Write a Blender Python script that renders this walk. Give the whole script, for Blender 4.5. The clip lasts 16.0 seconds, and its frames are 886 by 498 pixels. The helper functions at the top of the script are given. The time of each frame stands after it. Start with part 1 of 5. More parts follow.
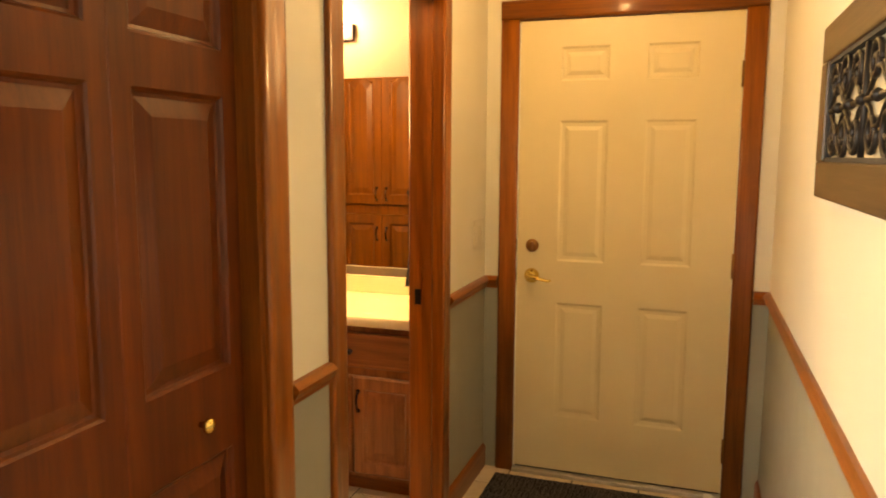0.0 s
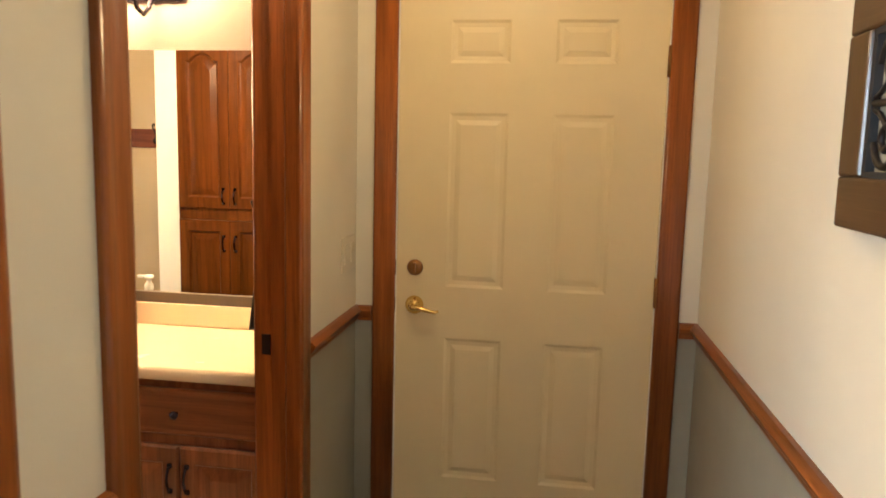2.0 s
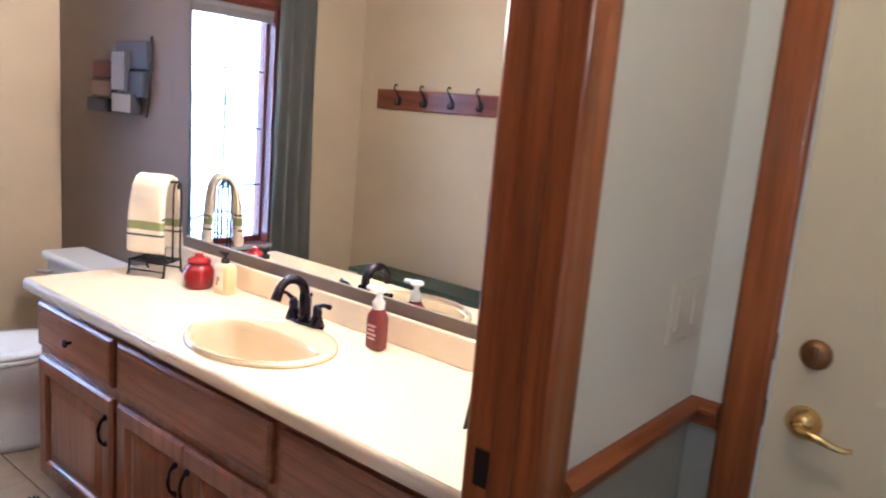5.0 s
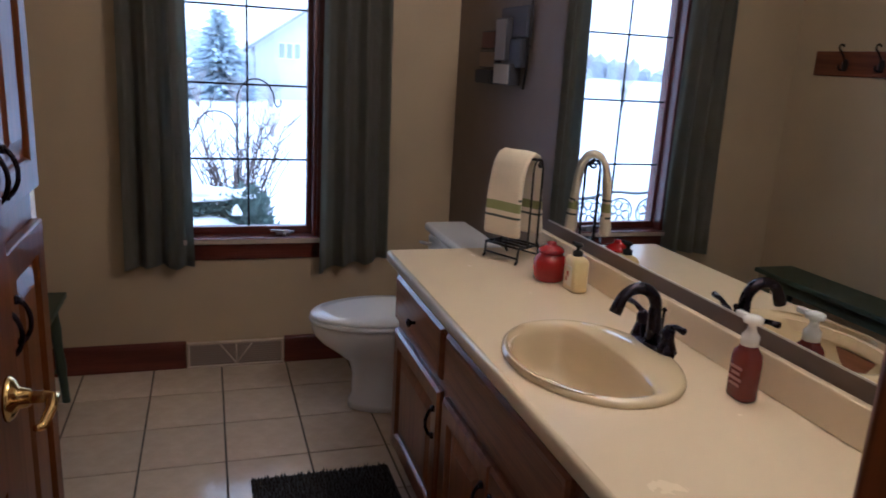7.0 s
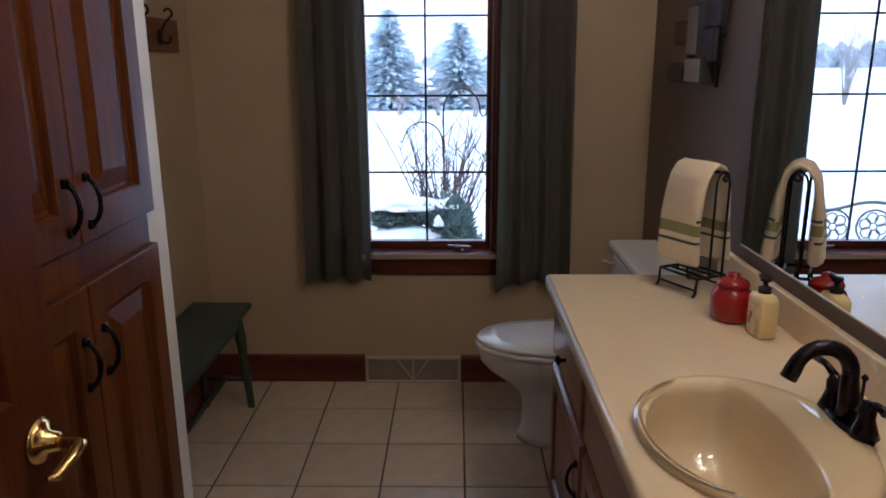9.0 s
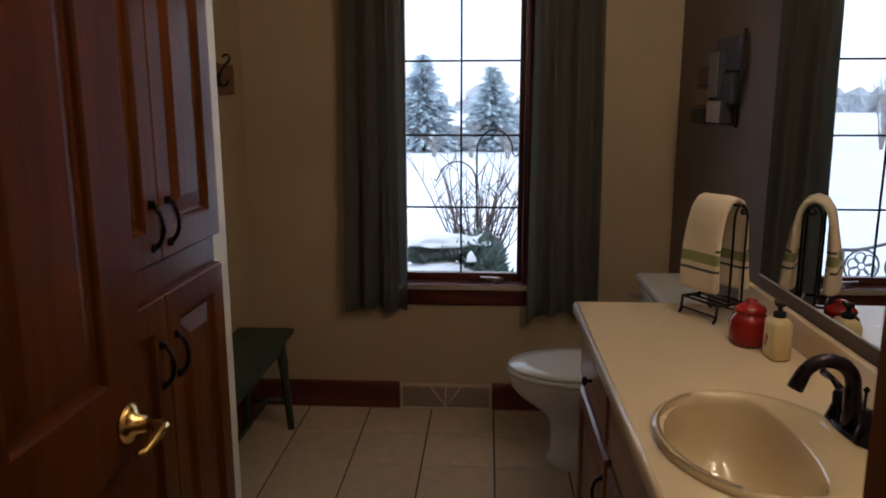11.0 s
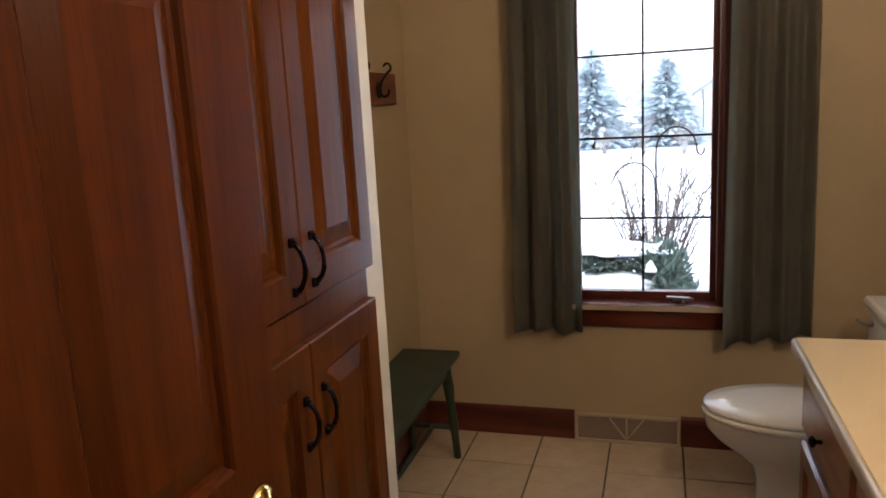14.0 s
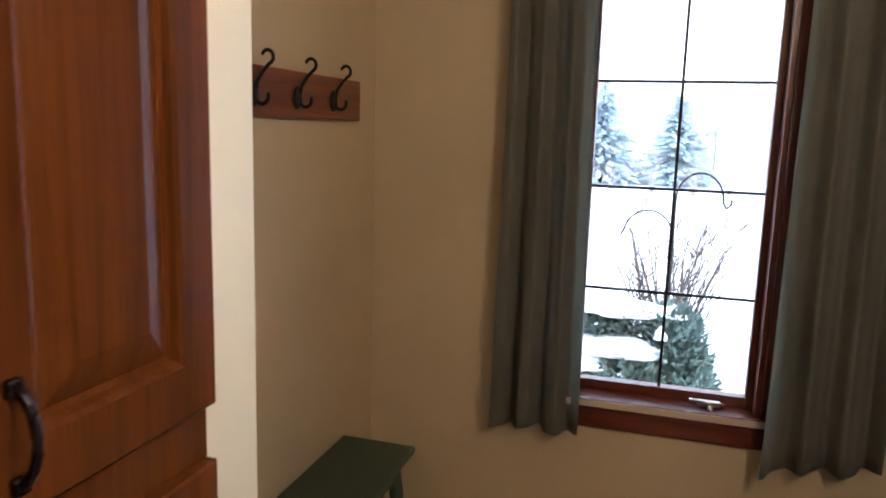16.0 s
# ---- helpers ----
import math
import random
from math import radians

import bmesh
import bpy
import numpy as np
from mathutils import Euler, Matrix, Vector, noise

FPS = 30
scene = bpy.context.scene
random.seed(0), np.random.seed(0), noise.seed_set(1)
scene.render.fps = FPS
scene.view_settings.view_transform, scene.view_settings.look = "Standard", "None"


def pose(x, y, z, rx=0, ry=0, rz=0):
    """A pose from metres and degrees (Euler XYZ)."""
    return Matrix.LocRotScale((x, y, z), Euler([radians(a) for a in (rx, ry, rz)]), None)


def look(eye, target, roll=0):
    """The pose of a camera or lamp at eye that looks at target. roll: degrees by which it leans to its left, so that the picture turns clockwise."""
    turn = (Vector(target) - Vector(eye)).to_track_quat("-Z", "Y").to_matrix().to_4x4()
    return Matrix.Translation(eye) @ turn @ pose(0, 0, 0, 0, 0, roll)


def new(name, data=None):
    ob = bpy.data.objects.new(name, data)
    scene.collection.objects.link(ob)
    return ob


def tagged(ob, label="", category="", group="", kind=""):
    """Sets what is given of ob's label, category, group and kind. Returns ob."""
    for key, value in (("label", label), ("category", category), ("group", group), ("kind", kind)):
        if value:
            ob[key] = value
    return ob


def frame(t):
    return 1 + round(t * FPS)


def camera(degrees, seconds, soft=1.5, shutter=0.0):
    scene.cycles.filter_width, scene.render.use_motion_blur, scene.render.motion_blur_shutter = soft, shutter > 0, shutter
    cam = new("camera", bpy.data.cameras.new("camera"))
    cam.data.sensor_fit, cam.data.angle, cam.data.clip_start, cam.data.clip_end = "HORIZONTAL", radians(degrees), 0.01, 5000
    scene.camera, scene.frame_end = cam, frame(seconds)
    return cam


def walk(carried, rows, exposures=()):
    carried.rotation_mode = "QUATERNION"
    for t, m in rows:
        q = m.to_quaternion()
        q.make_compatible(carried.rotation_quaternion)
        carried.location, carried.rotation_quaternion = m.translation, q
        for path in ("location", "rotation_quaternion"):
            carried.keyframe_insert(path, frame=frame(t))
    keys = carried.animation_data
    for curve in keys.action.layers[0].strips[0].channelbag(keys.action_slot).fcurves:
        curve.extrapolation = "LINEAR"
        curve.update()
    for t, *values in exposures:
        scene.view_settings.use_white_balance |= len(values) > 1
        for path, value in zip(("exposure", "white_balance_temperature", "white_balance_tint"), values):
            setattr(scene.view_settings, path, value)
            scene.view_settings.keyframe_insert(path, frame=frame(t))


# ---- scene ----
# ---- camera and its walk ----
cam = camera(62.2, 16.0, soft=1.7, shutter=0.3)
# seconds, eye x y z, yaw, pitch, roll
PATH = [
    (0, 0.028, -0.182, 1.471, 19.0, -7.3, 0.3),
    (0.5, -0.012, -0.063, 1.492, 14.6, -7.3, 0.9),
    (1, -0.150, 0.102, 1.474, 11.4, -9.0, 0.8),
    (1.5, -0.212, 0.255, 1.467, 6.4, -9.7, 1.4),
    (2, -0.176, 0.478, 1.484, 8.5, -7.5, 1.4),
    (2.5, -0.223, 0.701, 1.511, 7.5, -8.5, 1.7),
    (3, -0.223, 0.893, 1.488, 6.2, -6.4, 1.0),
    (3.5, -0.226, 1.069, 1.471, 5.5, -6.7, 1.9),
    (4, -0.118, 1.307, 1.470, 22.6, -7.4, 1.7),
    (4.5, -0.240, 1.448, 1.452, 33.6, -7.2, 3.3),
    (5, -0.373, 1.555, 1.458, 39.1, -10.3, 4.9),
    (5.2, -0.467, 1.602, 1.466, 40.7, -12.8, 5.2),
    (7.3, -0.673, 1.997, 1.429, 74.9, -14.0, 2.1),
    (7.5, -0.720, 2.019, 1.430, 76.1, -14.1, 1.3),
    (8, -0.794, 2.127, 1.437, 80.6, -14.5, 2.0),
    (8.5, -0.829, 2.230, 1.431, 87.8, -15.7, 1.4),
    (8.7, -0.828, 2.247, 1.432, 89.8, -15.7, 0.4),
    (10.8, -0.733, 2.284, 1.444, 93.6, -10.3, -1.1),
    (11, -0.666, 2.254, 1.427, 93.5, -11.2, -0.1),
    (11.5, -0.556, 2.235, 1.427, 94.8, -15.9, 0.7),
    (12, -0.604, 2.261, 1.447, 97.9, -13.4, -0.0),
    (12.5, -0.648, 2.323, 1.469, 99.5, -9.1, 0.4),
    (13, -0.718, 2.360, 1.467, 102.9, -9.0, 1.3),
    (13.5, -0.790, 2.318, 1.443, 107.5, -11.0, -0.6),
    (14, -0.940, 2.201, 1.446, 106.8, -10.9, -3.1),
    (14.5, -1.106, 2.107, 1.452, 105.7, -10.8, -1.0),
    (15, -1.342, 2.061, 1.451, 106.0, -9.6, -0.1),
    (15.5, -1.475, 2.080, 1.451, 106.6, -10.6, 1.6),
    (16, -1.644, 2.105, 1.456, 106.7, -9.4, 1.7),
]


def eye_pose(x, y, z, yaw, pitch, roll):
    a, b = radians(yaw), radians(pitch)
    ahead = Vector((-math.sin(a) * math.cos(b), math.cos(a) * math.cos(b), math.sin(b)))
    return look((x, y, z), Vector((x, y, z)) + ahead, roll)


EXPOSURES = [
    (0.0, 3.90, 10500, 14),
    (0.5, 3.80, 9500, 14),
    (1.0, 3.73, 8000, 13),
    (1.5, 3.64, 7300, 11),
    (2.0, 3.62, 6400, 11),
    (2.5, 3.62, 5750, 10),
    (3.5, 3.65, 5150, 11),
    (4.5, 3.62, 4350, 14),
    (5.2, 3.42, 4200, 14),
    (7.3, 1.25, 4450, 14),
    (8.7, 1.13, 4600, 14),
    (10.8, 0.58, 5150, 12),
    (11.3, 0.80, 5350, 12),
    (12.0, 1.36, 5600, 13),
    (12.5, 1.25, 5600, 12),
    (13.4, 1.34, 5550, 12),
    (14.5, 2.00, 5500, 11),
    (16.0, 2.18, 5100, 9),
]
walk(cam, [(t, eye_pose(x, y, z, yaw, pitch, roll)) for t, x, y, z, yaw, pitch, roll in PATH], EXPOSURES)

# ---- world, sun, lamps ----
world = bpy.data.worlds.new("winter_sky")
scene.world = world
world.use_nodes = True
wn = world.node_tree.nodes
wl = world.node_tree.links
sky = wn.new("ShaderNodeTexSky")
sky.sky_type = "NISHITA"
sky.sun_disc = False
sky.sun_elevation = radians(28)
sky.sun_rotation = radians(200)
sky.dust_density = 2.0
grey = wn.new("ShaderNodeHueSaturation")
grey.inputs["Saturation"].default_value = 0.3
wl.new(sky.outputs[0], grey.inputs["Color"])
cloud = wn.new("ShaderNodeMix")
cloud.data_type = "RGBA"
cloud.inputs[0].default_value = 0.75
cloud.inputs[7].default_value = (7.2, 7.2, 7.1, 1)
wl.new(grey.outputs[0], cloud.inputs[6])
wl.new(cloud.outputs[2], wn["Background"].inputs["Color"])
wn["Background"].inputs["Strength"].default_value = 0.15

sun = new("sun", bpy.data.lights.new("sun", "SUN"))
sun.data.energy = 0.8
sun.data.angle = radians(30)
sun.data.color = (1.0, 0.97, 0.93)
sun.matrix_world = look((0, 0, 10), (-4.0, 7.0, 4.0))


def lamp(name, kind, place, energy, color, size=0.05, target=None, size_y=None):
    data = bpy.data.lights.new(name, kind)
    data.energy = energy
    data.color = color
    if kind == "AREA":
        data.size = size
        if size_y:
            data.shape = "RECTANGLE"
            data.size_y = size_y
    else:
        data.shadow_soft_size = size
    ob = new(name, data)
    ob.matrix_world = look(place, target) if target else pose(*place)
    return ob


WARM = (1.0, 0.72, 0.42)
lamp("hall_lamp", "POINT", (-0.42, 2.12, 2.36), 1.4, (1.0, 0.71, 0.38), 0.07)
for lx in (-2.25, -1.95, -1.65):
    lamp("vanity_bulb", "POINT", (lx, 2.93, 2.085), 1.0, WARM, 0.045)
# daylight from the room behind, through its opening
lamp("day_opening", "AREA", (-1.85, -2.55, 1.45), 2.8, (0.68, 0.84, 1.0), 0.5, (0.331, 1.0, 1.2), 1.5).data.spread = radians(70)


# ---- materials ----
def shader(name, rough=0.5, metal=0.0):
    m = bpy.data.materials.new(name)
    m.use_nodes = True
    b = m.node_tree.nodes["Principled BSDF"]
    b.inputs["Roughness"].default_value = rough
    b.inputs["Metallic"].default_value = metal
    return m, m.node_tree.nodes, m.node_tree.links, b


def mapped(n, l, scale):
    tc = n.new("ShaderNodeTexCoord")
    mp = n.new("ShaderNodeMapping")
    mp.inputs["Scale"].default_value = scale
    l.new(tc.outputs["Object"], mp.inputs["Vector"])
    return mp.outputs[0]


def noise_of(n, l, vec, scale, detail=4.0, rough=0.55):
    t = n.new("ShaderNodeTexNoise")
    t.inputs["Scale"].default_value = scale
    t.inputs["Detail"].default_value = detail
    t.inputs["Roughness"].default_value = rough
    l.new(vec, t.inputs["Vector"])
    return t.outputs["Fac"]


def ramp(n, l, fac, stops):
    r = n.new("ShaderNodeValToRGB")
    e = r.color_ramp.elements
    while len(e) < len(stops):
        e.new(0.5)
    for el, (p, c) in zip(e, stops):
        el.position, el.color = p, (*c, 1)
    l.new(fac, r.inputs[0])
    return r.outputs[0]


def mix(n, l, fac, a, b, kind="MIX"):
    m = n.new("ShaderNodeMix")
    m.data_type, m.blend_type = "RGBA", kind
    if isinstance(fac, float):
        m.inputs[0].default_value = fac
    else:
        l.new(fac, m.inputs[0])
    l.new(a, m.inputs[6])
    if isinstance(b, tuple):
        m.inputs[7].default_value = (*b, 1)
    else:
        l.new(b, m.inputs[7])
    return m.outputs[2]


def bump(n, l, b, height, strength, dist=0.002):
    k = n.new("ShaderNodeBump")
    k.inputs["Strength"].default_value = strength
    k.inputs["Distance"].default_value = dist
    l.new(height, k.inputs["Height"])
    l.new(k.outputs[0], b.inputs["Normal"])


def paint(name, color, rough=0.55, vary=0.10, grain=220.0, bumps=0.12, metal=0.0):
    """A painted or plain surface with two scales of variation."""
    m, n, l, b = shader(name, rough, metal)
    v = mapped(n, l, (1, 1, 1))
    big = noise_of(n, l, v, 1.7, 3)
    lo = tuple(c * (1 - vary) for c in color)
    hi = tuple(min(1, c * (1 + vary)) for c in color)
    col = ramp(n, l, big, [(0.3, lo), (0.7, hi)])
    fine = noise_of(n, l, v, grain, 2)
    col = mix(n, l, 0.08, col, ramp(n, l, fine, [(0.3, lo), (0.7, hi)]), "MULTIPLY") if vary > 0.2 else col
    l.new(col, b.inputs["Base Color"])
    r = n.new("ShaderNodeMapRange")
    r.inputs[3].default_value, r.inputs[4].default_value = rough * 0.85, min(1, rough * 1.15)
    l.new(noise_of(n, l, v, 9.0, 4), r.inputs[0])
    l.new(r.outputs[0], b.inputs["Roughness"])
    bump(n, l, b, fine, bumps)
    return m


def wood(name, dark, light, along, rough=0.32, scale=1.0, coat=0.2, gloss=0.30):
    """Stained oak, the grain along an axis 0, 1 or 2: flame figure, fine grain and short dark pores."""
    m, n, l, b = shader(name, rough)
    b.inputs["Coat Weight"].default_value = coat
    b.inputs["Coat Roughness"].default_value = 0.12
    b.inputs["Specular IOR Level"].default_value = gloss
    info = n.new("ShaderNodeObjectInfo")
    mul = n.new("ShaderNodeMath")
    mul.operation, mul.inputs[1].default_value = "MULTIPLY", 37.0
    l.new(info.outputs["Random"], mul.inputs[0])

    def grain(across, length):
        sc = [across * scale] * 3
        sc[along] = length * scale
        add = n.new("ShaderNodeVectorMath")
        l.new(mapped(n, l, sc), add.inputs[0])
        l.new(mul.outputs[0], add.inputs[1])
        return add.outputs[0]

    body = noise_of(n, l, grain(16.0, 0.9), 1.0, 4, 0.6)
    wave = n.new("ShaderNodeTexWave")
    wave.wave_type, wave.bands_direction = "BANDS", "DIAGONAL"
    wave.inputs["Scale"].default_value = 1.0
    wave.inputs["Distortion"].default_value = 9.0
    wave.inputs["Detail"].default_value = 2.0
    wave.inputs["Detail Scale"].default_value = 0.9
    l.new(grain(11.0, 0.75), wave.inputs["Vector"])
    fine = noise_of(n, l, grain(150.0, 3.0), 1.0, 3, 0.6)
    pores = noise_of(n, l, grain(420.0, 14.0), 1.0, 2, 0.5)
    mid = tuple((a + c) / 2 for a, c in zip(dark, light))
    col = ramp(n, l, body, [(0.28, tuple(a * 0.6 + c * 0.4 for a, c in zip(dark, mid))), (0.5, mid), (0.74, light)])
    figure = ramp(n, l, wave.outputs["Fac"], [(0.0, (0.50, 0.44, 0.40)), (0.30, (0.86, 0.84, 0.82)), (1.0, (1.0, 1.0, 1.0))])
    col = mix(n, l, 0.38, col, figure, "MULTIPLY")
    col = mix(n, l, 0.42, col, ramp(n, l, fine, [(0.34, (0.60, 0.54, 0.50)), (0.58, (1, 1, 1))]), "MULTIPLY")
    col = mix(n, l, 0.45, col, ramp(n, l, pores, [(0.30, (0.35, 0.30, 0.28)), (0.42, (1, 1, 1))]), "MULTIPLY")
    stain = ramp(n, l, noise_of(n, l, grain(5.0, 1.6), 1.0, 4, 0.55), [(0.32, (0.66, 0.60, 0.55)), (0.62, (1.0, 1.0, 1.0))])
    col = mix(n, l, 0.45, col, stain, "MULTIPLY")
    l.new(col, b.inputs["Base Color"])
    r = n.new("ShaderNodeMapRange")
    r.inputs[3].default_value, r.inputs[4].default_value = rough * 1.12, rough * 0.92
    l.new(fine, r.inputs[0])
    l.new(r.outputs[0], b.inputs["Roughness"])
    bump(n, l, b, fine, 0.02, 0.0006)
    return m


def fabric(name, color, weave=900.0, rough=0.9, vary=0.15):
    m, n, l, b = shader(name, rough)
    v = mapped(n, l, (1, 1, 1))
    f = noise_of(n, l, v, weave, 2)
    g = noise_of(n, l, v, 6.0, 4)
    lo, hi = tuple(c * (1 - vary) for c in color), tuple(min(1, c * (1 + vary)) for c in color)
    col = mix(n, l, 0.5, ramp(n, l, g, [(0.3, lo), (0.7, hi)]), ramp(n, l, f, [(0.3, lo), (0.7, hi)]))
    l.new(col, b.inputs["Base Color"])
    b.inputs["Sheen Weight"].default_value = 0.2
    bump(n, l, b, f, 0.35)
    return m


def metal_of(name, color, rough=0.25, metal=1.0):
    m, n, l, b = shader(name, rough, metal)
    v = mapped(n, l, (1, 1, 1))
    g = noise_of(n, l, v, 30.0, 3)
    l.new(ramp(n, l, g, [(0.3, tuple(c * 0.85 for c in color)), (0.7, color)]), b.inputs["Base Color"])
    r = n.new("ShaderNodeMapRange")
    r.inputs[3].default_value, r.inputs[4].default_value = rough * 0.7, rough * 1.4
    l.new(g, r.inputs[0])
    l.new(r.outputs[0], b.inputs["Roughness"])
    return m


OAK_D, OAK_L = (0.135, 0.033, 0.0062), (0.395, 0.117, 0.022)
OAK = [wood("stained_oak_%s" % "xyz"[i], OAK_D, OAK_L, i) for i in range(3)]
DARKOAK = [wood("dark_stained_oak_%s" % "xyz"[i], (0.0796, 0.0139, 0.0020), (0.1920, 0.0387, 0.0056), i, 0.36, 1.0, 0.12) for i in range(3)]
CAB = [wood("honey_oak_%s" % "xyz"[i], (0.1809, 0.0615, 0.0250), (0.3808, 0.1492, 0.0619), i, 0.30, 1.0, 0.3) for i in range(3)]
LEAFOAK = [wood("bath_door_oak_%s" % "xyz"[i], (0.0593, 0.0128, 0.0017), (0.1340, 0.0333, 0.0043), i, 0.34, 1.0, 0.03, 0.18) for i in range(3)]
# linen cabinet: honey oak darkened in colour for its dimmer, shaded front
LINEN = [wood("shaded_honey_oak_%s" % "xyz"[i], (0.0724, 0.0195, 0.0033), (0.1588, 0.0489, 0.0082), i, 0.30, 1.0, 0.02, 0.14) for i in range(3)]
MAH = [wood("red_mahogany_%s" % "xyz"[i], (0.075, 0.016, 0.010), (0.19, 0.045, 0.026), i, 0.35) for i in range(3)]
WALNUT = [wood("dark_walnut_%s" % "xyz"[i], (0.024, 0.011, 0.004), (0.085, 0.038, 0.013), i, 0.4) for i in range(3)]
CREAM = paint("cream_wall_paint", (0.66, 0.61, 0.49), 0.6, 0.04)
TAUPE = paint("grey_green_wall_paint", (0.27, 0.255, 0.20), 0.6, 0.05)
BATH = paint("beige_bath_paint", (0.44, 0.338, 0.205), 0.6, 0.05)
MOCHA = paint("mocha_accent_paint", (0.165, 0.118, 0.086), 0.55, 0.06)
WHITE = paint("white_paint", (0.78, 0.76, 0.70), 0.45, 0.04)
CEIL = paint("ceiling_white", (0.80, 0.79, 0.76), 0.8, 0.03, 90.0, 0.3)
DOORPAINT = paint("cream_door_enamel", (0.68, 0.57, 0.35), 0.38, 0.04, 160.0, 0.05)
LAMINATE = paint("almond_laminate", (0.75, 0.615, 0.415), 0.26, 0.02, 500.0, 0.0)
CERAMIC = paint("almond_ceramic", (0.70, 0.565, 0.35), 0.05, 0.02, 20.0, 0.0)
CERAMIC.node_tree.nodes["Principled BSDF"].inputs["Coat Weight"].default_value = 0.8
PORCELAIN = paint("white_porcelain", (0.80, 0.80, 0.80), 0.08, 0.02, 20.0, 0.0)
PLASTIC = paint("ivory_plastic", (0.64, 0.57, 0.43), 0.35, 0.03)
BRASS = metal_of("polished_brass", (0.83, 0.58, 0.20), 0.14)
BRONZE = metal_of("oil_rubbed_bronze", (0.030, 0.022, 0.030), 0.25, 0.8)
ANTIQUE = metal_of("antique_brass", (0.30, 0.15, 0.06), 0.35)
IRON = metal_of("black_iron", (0.025, 0.020, 0.018), 0.45, 0.7)
CHROME = metal_of("satin_nickel", (0.62, 0.60, 0.58), 0.3)
GREEN = fabric("green_curtain_cloth", (0.215, 0.192, 0.158))
gn, gl_ = GREEN.node_tree.nodes, GREEN.node_tree.links
thin = gn.new("ShaderNodeBsdfTranslucent")
thin.inputs["Color"].default_value = (0.22, 0.29, 0.23, 1)
both = gn.new("ShaderNodeMixShader")
both.inputs[0].default_value = 0.24
gl_.new(gn["Principled BSDF"].outputs[0], both.inputs[1])
gl_.new(thin.outputs[0], both.inputs[2])
gl_.new(both.outputs[0], gn["Material Output"].inputs["Surface"])
MATCLOTH = fabric("dark_chenille", (0.020, 0.017, 0.018), 260.0)
TOWEL = fabric("cream_terry_cloth", (0.70, 0.58, 0.41), 500.0)
OLIVE = fabric("olive_stripe", (0.24, 0.25, 0.08), 500.0)
NAVY = fabric("dark_stripe", (0.05, 0.06, 0.05), 500.0)
BENCHGREEN = paint("dark_green_milk_paint", (0.035, 0.050, 0.030), 0.5, 0.2, 60.0, 0.2)
REDGLASS = paint("red_wax_glass", (0.28, 0.010, 0.008), 0.12, 0.08)
DARK = paint("shadow_gap_black", (0.01, 0.009, 0.008), 0.8, 0.1)
GROUT = paint("grey_grout", (0.085, 0.070, 0.058), 0.9, 0.15, 300.0, 0.4)


def tile_material():
    m, n, l, b = shader("beige_ceramic_tile", 0.22)
    v = mapped(n, l, (1, 1, 1))
    info = n.new("ShaderNodeObjectInfo")
    g = noise_of(n, l, v, 14.0, 6, 0.6)
    col = ramp(n, l, g, [(0.25, (0.56, 0.445, 0.32)), (0.75, (0.70, 0.57, 0.43))])
    tint = ramp(n, l, info.outputs["Random"], [(0.0, (0.88, 0.88, 0.88)), (1.0, (1.0, 1.0, 1.0))])
    l.new(mix(n, l, 1.0, col, tint, "MULTIPLY"), b.inputs["Base Color"])
    r = n.new("ShaderNodeMapRange")
    r.inputs[3].default_value, r.inputs[4].default_value = 0.09, 0.18
    l.new(g, r.inputs[0])
    l.new(r.outputs[0], b.inputs["Roughness"])
    bump(n, l, b, noise_of(n, l, v, 60.0, 3), 0.06)
    return m


TILE = tile_material()


def mirror_material():
    m, n, l, b = shader("silvered_mirror", 0.0, 1.0)
    b.inputs["Base Color"].default_value = (0.86, 0.88, 0.87, 1)
    return m


def glass_material(name, tint=(1, 1, 1), rough=0.0):
    m, n, l, b = shader(name, rough)
    b.inputs["Base Color"].default_value = (*tint, 1)
    b.inputs["Transmission Weight"].default_value = 1.0
    b.inputs["IOR"].default_value = 1.45
    return m


MIRROR = mirror_material()
GLASS = glass_material("window_glass")


# ---- mesh helpers ----
def box(bm, x0, x1, y0, y1, z0, z1, mat=0, bevel=0.0):
    vs = [bm.verts.new(p) for p in ((x0, y0, z0), (x1, y0, z0), (x1, y1, z0), (x0, y1, z0), (x0, y0, z1), (x1, y0, z1), (x1, y1, z1), (x0, y1, z1))]
    fs = []
    for q in ((0, 3, 2, 1), (4, 5, 6, 7), (0, 1, 5, 4), (1, 2, 6, 5), (2, 3, 7, 6), (3, 0, 4, 7)):
        f = bm.faces.new([vs[i] for i in q])
        f.material_index = mat
        fs.append(f)
    if bevel:
        es = list({e for f in fs for e in f.edges})
        r = bmesh.ops.bevel(bm, geom=es, offset=bevel, segments=2, affect="EDGES", profile=0.5)
        for f in r["faces"]:
            f.material_index = mat
    return fs


def ring_loft(bm, loops, closed=True, cap=True, mat=0, smooth=True):
    """Skin through rings of equal counts."""
    rows = [[bm.verts.new(p) for p in lp] for lp in loops]
    k = len(rows[0])
    for a, b in zip(rows, rows[1:]):
        for i in range(k if closed else k - 1):
            f = bm.faces.new((a[i], a[(i + 1) % k], b[(i + 1) % k], b[i]))
            f.material_index, f.smooth = mat, smooth
    if cap and closed:
        for r, flip in ((rows[0], True), (rows[-1], False)):
            f = bm.faces.new(list(reversed(r)) if flip else r)
            f.material_index = mat
    return rows


